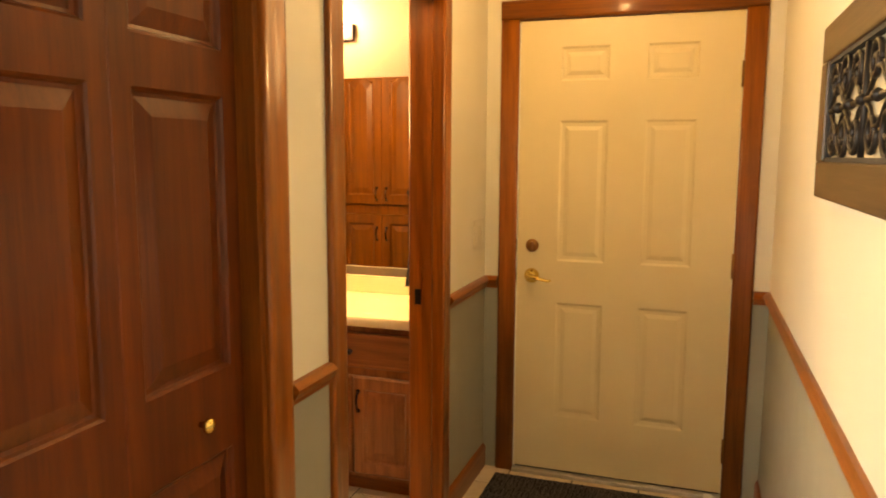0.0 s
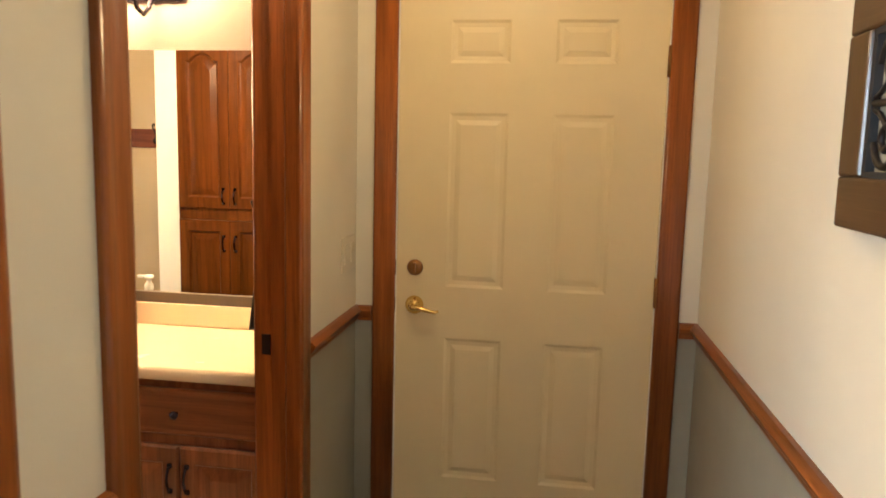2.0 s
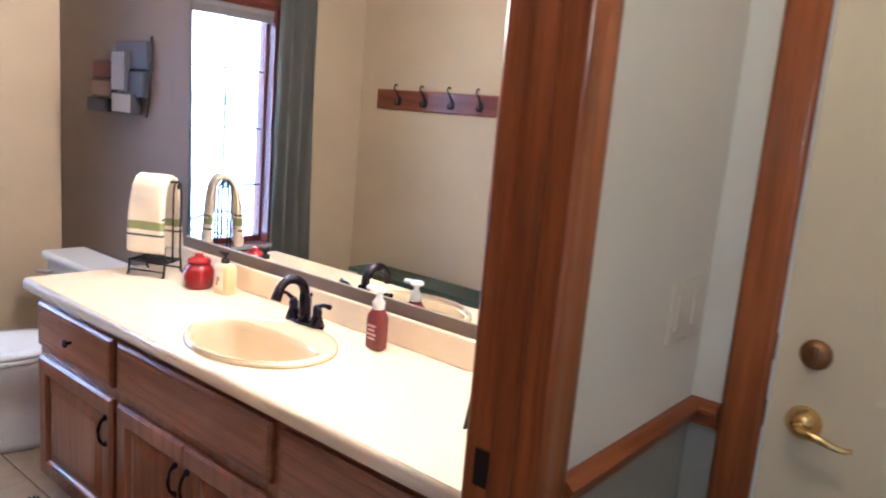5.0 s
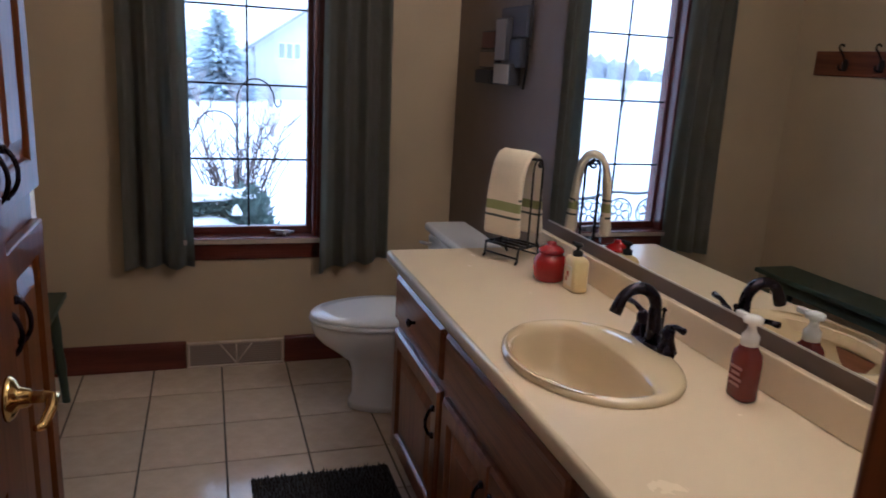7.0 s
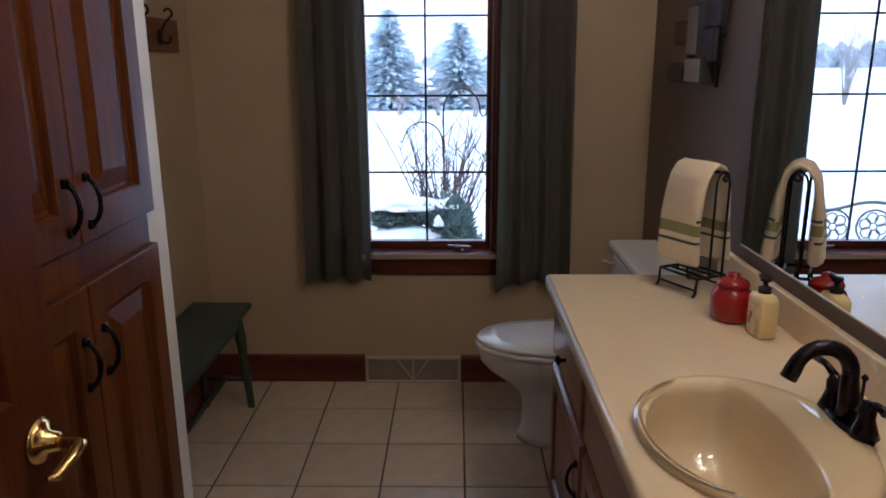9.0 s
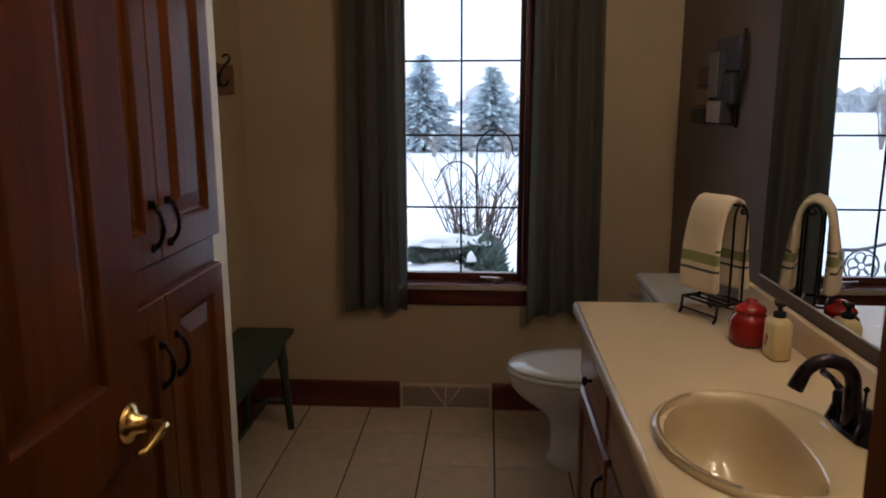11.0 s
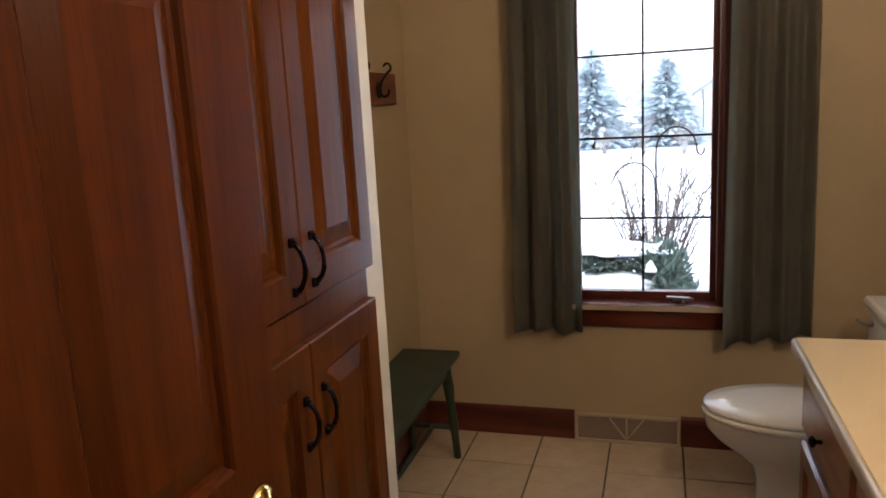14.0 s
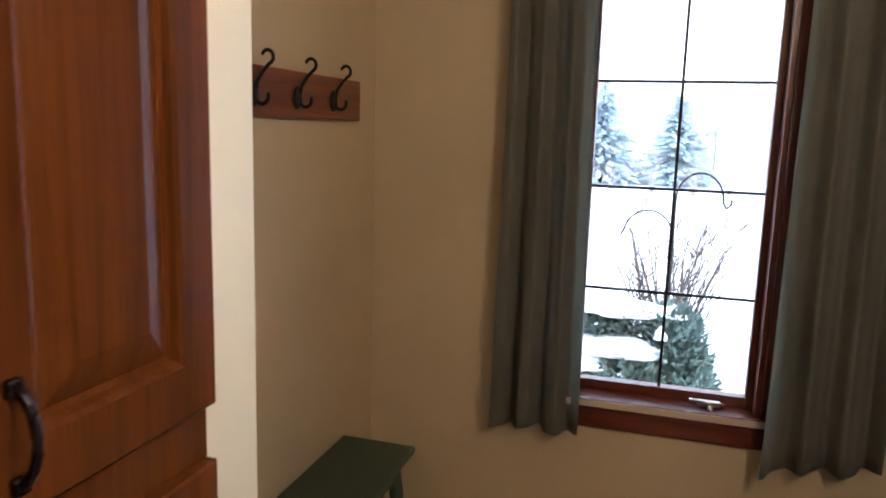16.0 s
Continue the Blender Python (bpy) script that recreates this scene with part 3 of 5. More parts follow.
# ---- wall art ----
def wall_art():
    y0, y1, z0, z1 = 0.90, 1.822, 1.375, 1.775
    x = HR
    d = thing("framed_wall_art", (x, (y0 + y1) / 2, z0), "dark wood framed panel with black iron scrollwork", "wall art")
    inv = d.matrix_world.inverted()
    w = 0.085
    mats = []
    for name, dims in (("frame_rail", (x - 0.032, x, y0, y1, z0, z0 + w)), ("frame_rail", (x - 0.032, x, y0, y1, z1 - w, z1)), ("frame_stile", (x - 0.0325, x, y0, y0 + w, z0 + w, z1 - w)), ("frame_stile", (x - 0.0325, x, y1 - w, y1, z0 + w, z1 - w))):
        mats.append(part_box(name, d, dims, WALNUT[1] if name == "frame_rail" else WALNUT[2], "", 0.005))
    mats.append(part_box("backing", d, (x - 0.012, x - 0.002, y0 + w, y1 - w, z0 + w, z1 - w), paint("antique_linen", (0.52, 0.46, 0.33), 0.7, 0.35, 40.0, 0.3), "mottled cream backing"))
    for dims in ((x - 0.026, x - 0.004, y0 + w, y0 + w + 0.010, z0 + w, z1 - w), (x - 0.026, x - 0.004, y1 - w - 0.010, y1 - w, z0 + w, z1 - w), (x - 0.0265, x - 0.004, y0 + w + 0.010, y1 - w - 0.010, z0 + w, z0 + w + 0.010), (x - 0.0265, x - 0.004, y0 + w + 0.010, y1 - w - 0.010, z1 - w - 0.010, z1 - w)):
        mats.append(part_box("inner_lip", d, dims, DARK, "black inner lip"))
    cy, cz = (y0 + y1) / 2, (z0 + z1) / 2
    X = x - 0.020
    span = (y1 - y0) / 2 - w
    hz = (z1 - z0) / 2 - w

    def scroll(bm, sy, sz, oy, oz, size):
        pts = []
        for i in range(34):
            s = i / 33
            ang = s * 4.4 * math.pi / 2 * 1.25
            r = size * (1 - 0.80 * s)
            pts.append((X, oy + sy * (r * math.cos(ang)), oz + sz * (r * math.sin(ang))))
        tube(bm, pts, 0.0058, 8)

    bm = bmesh.new()
    tube(bm, [(X, cy - span, cz), (X, cy + span, cz)], 0.006, 8)
    tube(bm, [(X, cy, cz - hz), (X, cy, cz + hz)], 0.006, 8)
    for sy in (-1, 1):
        for sz in (-1, 1):
            for oy, size in ((span * 0.20, 0.042), (span * 0.52, 0.052), (span * 0.83, 0.044)):
                scroll(bm, sy, sz, cy + sy * oy, cz + sz * hz * 0.52, size)
            tube(bm, [(X, cy + sy * (0.02 + i * span * 0.93 / 14), cz + sz * (0.008 + 0.045 * math.sin(i / 14 * 2 * math.pi) ** 2)) for i in range(15)], 0.0045, 8)
    mats.append(part("scrollwork", bm, IRON, d, "black iron scrollwork", True))
    for oy in (-span * 0.66, -span * 0.33, 0, span * 0.33, span * 0.66):
        bm = bmesh.new()
        lathe(bm, [(0.002, -0.012), (0.011, -0.006), (0.013, 0.0), (0.011, 0.006), (0.002, 0.012)], (X - 0.004, cy + oy, cz), 12)
        mats.append(part("rosette", bm, IRON, d, "", True))
    for o in mats:
        o.matrix_parent_inverse = inv


wall_art()


# ---- light switch ----
def switch_plate():
    d = thing("light_switch", (HL, 2.945, 1.125), "ivory two-rocker light switch plate on the cream wall", "light switch")
    inv = d.matrix_world.inverted()
    ps = [part_box("plate", d, (HL, HL + 0.006, 2.868, 3.022, 1.066, 1.186), PLASTIC, "", 0.002)]
    for y in (2.905, 2.985):
        ps.append(part_box("rocker", d, (HL + 0.005, HL + 0.010, y - 0.016, y + 0.016, 1.092, 1.160), PLASTIC, "", 0.002))
    for o in ps:
        o.matrix_parent_inverse = inv


switch_plate()


def settle(root):
    """Keeps parts drawn in world places where they are under a root that has a place."""
    inv = root.matrix_world.inverted()
    for o in root.children:
        o.matrix_parent_inverse = inv


# ---- window ----
def window_bath():
    d = thing("window_bath", (0, 0, 0), "tall casement window with dark red-brown frame and grid", "window", "", "structure")
    x0 = BW - 0.15
    t = 0.02
    # lining of the opening
    part_box("window_frame", d, (x0, BW + 0.002, WY0, WY0 + t, WZ0, WZ1), MAH[2])
    part_box("window_frame", d, (x0, BW + 0.002, WY1 - t, WY1, WZ0, WZ1), MAH[2])
    part_box("window_frame", d, (x0, BW + 0.002, WY0 + t, WY1 - t, WZ1 - t, WZ1), MAH[1])
    part_box("window_sill", d, (x0, BW + 0.030, WY0 - 0.045, WY1 + 0.045, WZ0 - 0.012, WZ0 + 0.014), MAH[1], "narrow wooden sill with a light worn edge", 0.004)
    # sash
    sx0, sx1 = BW - 0.105, BW - 0.065
    a, b, c, e = WY0 + t, WY1 - t, WZ0 + 0.014, WZ1 - t
    for dims, m in (((sx0, sx1, a, a + 0.014, c, e), 2), ((sx0, sx1, b - 0.022, b, c, e), 2), ((sx0, sx1, a + 0.014, b - 0.022, c, c + 0.034), 1), ((sx0, sx1, a + 0.014, b - 0.022, e - 0.03, e), 1)):
        part_box("sash", d, dims, MAH[m], "", 0.002)
    ga, gb, gc, ge = a + 0.014, b - 0.022, c + 0.034, e - 0.03
    part_box("pane", d, (BW - 0.090, BW - 0.086, ga, gb, gc, ge), GLASS).visible_shadow = False
    gx0, gx1 = BW - 0.0835, BW - 0.0765
    my = 2.132
    part_box("glazing_bar", d, (gx0, gx1, my - 0.0045, my + 0.0045, gc, ge), IRON, "thin dark glazing bar")
    for z in (0.956, 1.286, 1.614):
        part_box("glazing_bar", d, (gx0 + 0.0005, gx1 - 0.0005, ga, my - 0.0045, z - 0.0045, z + 0.0045), IRON)
        part_box("glazing_bar", d, (gx0 + 0.0005, gx1 - 0.0005, my + 0.0045, gb, z - 0.0045, z + 0.0045), IRON)
    # raised shade under the head
    bm = bmesh.new()
    box(bm, BW - 0.058, BW - 0.012, a, b, 1.932, e, 0, 0.004)
    rail = part("shade_headrail", bm, paint("pale_shade_rail", (0.26, 0.23, 0.22), 0.5, 0.05), d, "pale headrail of a raised shade")
    pleat_cloth = fabric("mauve_grey_shade_cloth", (0.22, 0.19, 0.18))
    for k in range(4):
        bm = bmesh.new()
        box(bm, BW - 0.056, BW - 0.016, a + 0.004, b - 0.004, 1.890 + k * 0.0105, 1.899 + k * 0.0105, 0, 0.003)
        part("pleat", bm, pleat_cloth, rail)
    # pale stool edge above the apron
    part_box("sill_edge", d, (BW + 0.0305, BW + 0.034, WY0 - 0.042, WY1 + 0.042, WZ0 - 0.010, WZ0 + 0.011), paint("worn_pale_wood", (0.46, 0.36, 0.28), 0.5, 0.12), "pale worn edge of the sill")
    # casing on the wall
    put = faced("x", BW, 1)
    for u0, u1, w0, w1, m in ((WY0 - 0.06, WY0 + 0.004, WZ0 + 0.014, WZ1, 2), (WY1 - 0.004, WY1 + 0.06, WZ0 + 0.014, WZ1, 2), (WY0 - 0.06, WY1 + 0.06, WZ1 - 0.004, WZ1 + 0.066, 1), (WY0 - 0.05, WY1 + 0.05, WZ0 - 0.088, WZ0 - 0.012, 1)):
        bm = bmesh.new()
        casing_run(bm, put, u0, u1, w0, w1, 0.016)
        part("window_casing", bm, MAH[m], d)
    # crank
    cy, cx = 2.285, BW - 0.02
    bm = bmesh.new()
    box(bm, cx - 0.03, cx, cy - 0.035, cy + 0.035, WZ0 + 0.016, WZ0 + 0.034, 0, 0.005)
    tube(bm, [(cx - 0.01, cy, WZ0 + 0.03), (cx + 0.012, cy, WZ0 + 0.036)], 0.008, 10)
    tube(bm, [(cx + 0.012, cy - 0.06, WZ0 + 0.040), (cx + 0.014, cy, WZ0 + 0.038), (cx + 0.012, cy + 0.045, WZ0 + 0.034)], 0.0055, 8)
    lathe(bm, [(0.003, -0.012), (0.009, -0.008), (0.010, 0.004), (0.004, 0.012)], (cx + 0.016, cy + 0.004, WZ0 + 0.018), 12)
    part("crank", bm, CHROME, d, "metal folding window crank", True)


window_bath()


def curtain(name, y0, y1, zbot, seed, label, drop_tilt=0.0):
    """A hanging cloth panel with soft folds, gathered at the rod."""
    d = thing(name, (BW + 0.06, (y0 + y1) / 2, zbot), label, "curtain", "pair of window curtains")
    rnd = random.Random(seed)
    ph = [rnd.uniform(0, 6.28) for _ in range(4)]
    nu, nw = 90, 26
    ztop = 2.13
    bm = bmesh.new()
    grid = []
    for j in range(nw + 1):
        w = j / nw
        row = []
        for i in range(nu + 1):
            u = i / nu
            narrow = 1 - 0.10 * w
            cy = (y0 + y1) / 2
            y = cy + (y0 + (y1 - y0) * u - cy) * narrow
            fold = 0.026 * math.sin(2 * math.pi * 2.9 * u + ph[0] + 0.8 * math.sin(2.2 * w + ph[1])) + 0.007 * math.sin(2 * math.pi * 6.3 * u + ph[2] + 1.5 * w)
            fold *= 0.7 + 0.5 * (1 - w)
            z = zbot + (ztop - zbot) * w + (drop_tilt * (u - 0.5) + 0.006 * math.sin(9 * u + ph[3])) * (1 - w)
            row.append(bm.verts.new((BW + 0.062 + fold, y, z)))
        grid.append(row)
    for r0, r1 in zip(grid, grid[1:]):
        for i in range(nu):
            bm.faces.new((r0[i], r0[i + 1], r1[i + 1], r1[i])).smooth = True
    bmesh.ops.solidify(bm, geom=bm.faces[:], thickness=0.0025)
    part("cloth", bm, GREEN, d, "", True)
    settle(d)


curtain("curtain", 1.612, 1.895, 0.50, 3, "dark green pleated cloth curtain hanging beside the window")
curtain("curtain", 2.432, 2.752, 0.49, 8, "dark green pleated cloth curtain catching daylight at its edge", 0.05)


def curtain_rod():
    d = thing("curtain_rod", (BW + 0.062, 2.18, 2.10), "dark metal curtain rod above the window", "curtain rod")
    bm = bmesh.new()
    tube(bm, [(BW + 0.062, 1.56, 2.10), (BW + 0.062, 2.80, 2.10)], 0.008, 12)
    part("rod", bm, IRON, d, "", True)
    for y in (1.56, 2.80):
        bm = bmesh.new()
        lathe(bm, [(0.004, -0.02), (0.016, -0.012), (0.020, 0), (0.016, 0.012), (0.004, 0.02)], (BW + 0.062, y, 2.10), 16)
        part("finial", bm, IRON, d, "", True)
    for y in (1.60, 2.76):
        part_box("bracket", d, (BW, BW + 0.062, y - 0.006, y + 0.006, 2.088, 2.094), IRON)
    settle(d)


curtain_rod()


# ---- vent register in the baseboard ----
def register():
    d = thing("floor_register", (BW, 2.065, 0.0), "tan baseboard heat register with fan-shaped louvres", "heat register")
    y0, y1, z1 = 1.850, 2.280, 0.122
    tan = paint("tan_enamel", (0.52, 0.41, 0.31), 0.45, 0.08)
    dim = paint("louvre_tan", (0.30, 0.235, 0.19), 0.6, 0.08)
    back = part_box("backing", d, (BW, BW + 0.014, y0 + 0.01, y1 - 0.01, 0.006, z1 - 0.008), paint("dim_tan_enamel", (0.25, 0.19, 0.155), 0.6, 0.08))
    for dims in ((BW, BW + 0.028, y0, y1, 0.0, 0.010), (BW, BW + 0.024, y0, y1, z1 - 0.010, z1), (BW, BW + 0.027, y0, y0 + 0.010, 0.010, z1 - 0.010), (BW, BW + 0.027, y1 - 0.010, y1, 0.010, z1 - 0.010)):
        part_box("rim", d, dims, tan, "", 0.002)
    cy = (y0 + y1) / 2
    for ang in (-38, 0, 38):
        bm = bmesh.new()
        a = radians(ang)
        tube(bm, [(BW + 0.018, cy, 0.012), (BW + 0.018, cy + 0.09 * math.sin(a) / math.cos(a) * 1.0, 0.108)], 0.004, 6)
        part("rib", bm, tan, d)
    for i in range(9):
        z = 0.018 + i * 0.0105
        part_box("louvre", d, (BW + 0.012, BW + 0.0165, y0 + 0.012, y1 - 0.012, z, z + 0.0040), dim)
    settle(d)


register()


# ---- linen cabinet ----
def bow_handle(parent, place, length, face, mat, label="dark bronze bow handle"):
    """An upright bow pull standing out of a face whose normal is face."""
    p, f = Vector(place), Vector(face)
    h = length / 2
    bm = bmesh.new()
    pts = []
    for i in range(13):
        s = i / 12
        pts.append(p + Vector((0, 0, -h + length * s)) + f * (0.004 + 0.020 * math.sin(math.pi * s) ** 0.6))
    tube(bm, pts, 0.0046, 8, 0, [1.5, 1.1] + [1.0] * 9 + [1.1, 1.5])
    for z in (-h, h):
        box(bm, *(c for k in range(3) for c in (p[k] + (0, 0, z)[k] - 0.008, p[k] + (0, 0, z)[k] + 0.008)), 0, 0.003)
    return part("handle", bm, mat, parent, label, True)


def linen_cabinet():
    d = thing("linen_cabinet", (-2.047, 1.60, 0), "tall honey-stained oak linen cabinet with arched panel doors, closed", "cabinet")
    x0, x1, y = -2.372, -1.722, 1.593
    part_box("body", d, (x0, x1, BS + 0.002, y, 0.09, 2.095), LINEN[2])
    part_box("toe_kick", d, (x0 + 0.02, x1 - 0.02, BS + 0.002, y - 0.05, 0.0, 0.09), OAK[0])
    put = faced("y", y + 0.022, 1)
    mid = (x0 + x1) / 2
    for a, b, hx in ((x0 + 0.012, mid - 0.004, mid - 0.036), (mid + 0.004, x1 - 0.012, mid + 0.036)):
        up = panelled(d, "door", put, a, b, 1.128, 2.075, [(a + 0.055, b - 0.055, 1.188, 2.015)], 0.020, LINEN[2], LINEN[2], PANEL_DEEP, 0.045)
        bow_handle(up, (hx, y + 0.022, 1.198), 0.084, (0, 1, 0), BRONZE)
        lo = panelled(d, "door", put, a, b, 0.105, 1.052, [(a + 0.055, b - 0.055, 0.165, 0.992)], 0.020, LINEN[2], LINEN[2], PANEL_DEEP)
        bow_handle(lo, (hx, y + 0.022, 0.920), 0.084, (0, 1, 0), BRONZE)
    settle(d)


linen_cabinet()


# ---- open bathroom door ----
def bath_door():
    d = thing("door_bathroom", (-1.01, 1.655, 0), "stained oak six-panel bathroom door, open against the wall", "door", "", "structure")
    put = faced("y", 1.672, 1)
    a, b = -1.820, -1.012
    st = 0.112
    m = (a + b) / 2
    cols = ((a + st, m - 0.05), (m + 0.05, b - st))
    rows = ((0.24, 0.79), (0.995, 1.62), (1.72, 1.92))
    ops = [(p, q, r, s) for p, q in cols for r, s in rows]
    leaf = panelled(d, "leaf", put, a, b, 0.012, 2.035, ops, 0.035, LEAFOAK[2], LEAFOAK[2])
    ky, kx, kz = 1.672, -1.752, 0.916
    bm = bmesh.new()
    prof = [(0.034, 0.0), (0.034, 0.004), (0.028, 0.010), (0.016, 0.016), (0.013, 0.030), (0.004, 0.031)]
    loops = [[(kx + r * math.cos(2 * math.pi * i / 28), ky + h, kz + r * math.sin(2 * math.pi * i / 28)) for i in range(28)] for r, h in prof]
    ring_loft(bm, loops)
    rose = part("rose", bm, BRASS, d, "polished brass rose", True)
    bm = bmesh.new()
    tube(bm, [(kx, ky + 0.02, kz), (kx, ky + 0.050, kz), (kx + 0.004, ky + 0.062, kz - 0.001), (kx + 0.030, ky + 0.062, kz - 0.008), (kx + 0.062, ky + 0.056, kz - 0.018), (kx + 0.074, ky + 0.050, kz - 0.014)], 0.0092, 12, 0, [1.1, 1.0, 1.0, 0.9, 0.75, 0.5])
    part("lever", bm, BRASS, rose, "polished brass lever handle", True)
    for z in (0.22, 1.02, 1.82):
        bm = bmesh.new()
        tube(bm, [(-1.004, 1.676, z - 0.045), (-1.004, 1.676, z + 0.045)], 0.006, 10)
        part("hinge", bm, BRASS, d, "brass hinge")
    settle(d)


bath_door()


# ---- hook rail and bench ----
def hook_rail():
    d = thing("hook_rail", (-3.3, BS, 1.53), "red-brown wooden coat rail with black iron hooks", "coat rack")
    part_box("board", d, (-3.79, -2.60, BS, BS + 0.020, 1.468, 1.588), wood("cherry_board", (0.10, 0.026, 0.010), (0.22, 0.066, 0.026), 0), "", 0.004)
    for i in range(5):
        x = -3.590 + i * 0.213
        y = BS + 0.020
        bm = bmesh.new()
        lathe(bm, [(0.010, -0.030), (0.017, -0.016), (0.019, 0.0), (0.015, 0.018), (0.006, 0.028)], (x, y + 0.004, 1.522), 14, 0, 1.0, 0.45)
        hook = part("hook", bm, IRON, d, "black iron swan-neck hook", True)
        bm = bmesh.new()
        low = [tuple(p) for p in arc((x, y + 0.026, 1.516), 0.017, 20, -150, 9, (0, 1, 0), (0, 0, 1.1))]
        rise = [(x, y + 0.010, 1.528), (x, y + 0.015, 1.550), (x, y + 0.030, 1.572), (x, y + 0.044, 1.586)]
        top = [tuple(p) for p in arc((x, y + 0.041, 1.602), 0.0145, -40, 165, 9, (0, 1, 0), (0, 0, 1.1))]
        tube(bm, low + rise + top, 0.0046, 8, 0, [0.9] + [1.05] * 12 + [0.95] * 10 + [0.7])
        part("prong", bm, IRON, hook, "", True)
    settle(d)


hook_rail()


def bench():
    x0, x1, y0, y1, z = -3.715, -2.62, 1.166, 1.412, 0.463
    d = thing("bench", ((x0 + x1) / 2, (y0 + y1) / 2, 0), "dark green painted wooden bench against the alcove wall", "bench")
    part_box("seat", d, (x0, x1, y0, y1, z - 0.024, z), BENCHGREEN, "", 0.005)
    for y in (y0 + 0.045, y1 - 0.045):
        part_box("apron", d, (x0 + 0.07, x1 - 0.07, y - 0.008, y + 0.008, z - 0.09, z - 0.024), BENCHGREEN, "", 0.002)
    for x, sx in ((x0 + 0.07, -1), (x1 - 0.07, 1)):
        for y, sy in ((y0 + 0.045, -1), (y1 - 0.045, 1)):
            bm = bmesh.new()
            n = 8
            loops = []
            for i in range(n + 1):
                s = i / n
                r = 0.020 - 0.005 * s + (0.004 if i in (2, 5) else 0)
                cx, cy, cz = x + sx * 0.045 * s, y + sy * 0.02 * s, (z - 0.024) * (1 - s)
                loops.append([(cx + r * math.cos(k * math.pi / 5), cy + r * math.sin(k * math.pi / 5), cz) for k in range(10)])
            ring_loft(bm, loops)
            part("leg", bm, BENCHGREEN, d)
        bm = bmesh.new()
        tube(bm, [(x + sx * 0.03, y0 + 0.03, 0.14), (x + sx * 0.03, y1 - 0.03, 0.14)], 0.011, 8)
        part("stretcher", bm, BENCHGREEN, d, "", True)
    bm = bmesh.new()
    tube(bm, [(x0 + 0.045, (y0 + y1) / 2, 0.14), (x1 - 0.045, (y0 + y1) / 2, 0.14)], 0.011, 8)
    part("stretcher", bm, BENCHGREEN, d, "", True)
    settle(d)


bench()


# ---- vanity ----
VX0, VX1, VY, VZ = -2.950, -1.004, 2.578, 0.798


def small_knob(parent, place, label="dark bronze knob"):
    bm = bmesh.new()
    x, y, z = place
    prof = [(0.005, 0.0), (0.005, 0.012), (0.013, 0.018), (0.014, 0.024), (0.004, 0.029)]
    ring_loft(bm, [[(x + r * math.cos(2 * math.pi * i / 16), y - h, z + r * math.sin(2 * math.pi * i / 16)) for i in range(16)] for r, h in prof])
    part("knob", bm, BRONZE, parent, label, True)


def vanity_unit(x0, x1, label, doors, knob=True, hand=1):
    d = thing("vanity_cabinet", ((x0 + x1) / 2, BN - 0.27, 0), label, "cabinet", "vanity cabinet units")
    f = VY
    part_box("body", d, (x0, x1, f, BN - 0.002, 0.085, VZ - 0.040 if knob else 0.600), CAB[2])
    if not knob:
        part_box("front_rail", d, (x0, x1, f, f + 0.018, 0.600, VZ - 0.040), CAB[0])
    part_box("toe_kick", d, (x0 + 0.001, x1 - 0.001, f + 0.06, BN - 0.002, 0.0, 0.085), OAK[0])
    put = faced("y", f - 0.020, -1)
    dr = panelled(d, "drawer_front", put, x0 + 0.025, x1 - 0.025, 0.580, 0.717, [(x0 + 0.036, x1 - 0.036, 0.591, 0.706)], 0.019, CAB[0], CAB[0], ((0, 0), (0.002, -0.0006), (0.004, 0.0)), edge=0.008)
    if knob:
        small_knob(dr, ((x0 + x1) / 2, f - 0.021, 0.648))
    w = (x1 - x0 - 0.04) / doors
    for i in range(doors):
        a, b = x0 + 0.020 + i * w + (0.003 if i else 0), x0 + 0.020 + (i + 1) * w - (0.003 if i < doors - 1 else 0)
        dd = panelled(d, "door", put, a + 0.006, b - 0.006, 0.111, 0.529, [(a + 0.05, b - 0.05, 0.157, 0.483)], 0.019, CAB[2], CAB[2], PANEL_DEEP, edge=0.008)
        side = b - 0.026 if (doors == 2 and i == 0) or (doors == 1 and hand > 0) else a + 0.026
        bow_handle(dd, (side, f - 0.020, 0.430), 0.085, (0, -1, 0), BRONZE)
    settle(d)


vanity_unit(VX0, -2.400, "honey oak vanity unit with one drawer over a panelled door", 1)
vanity_unit(-2.400, -1.640, "honey oak sink base with false front over two panelled doors", 2, False)
vanity_unit(-1.640, VX1, "honey oak vanity unit with one drawer over panelled doors", 2)

SX, SY, SA, SB = -1.982, 2.768, 0.240, 0.190   # basin: middle and half axes


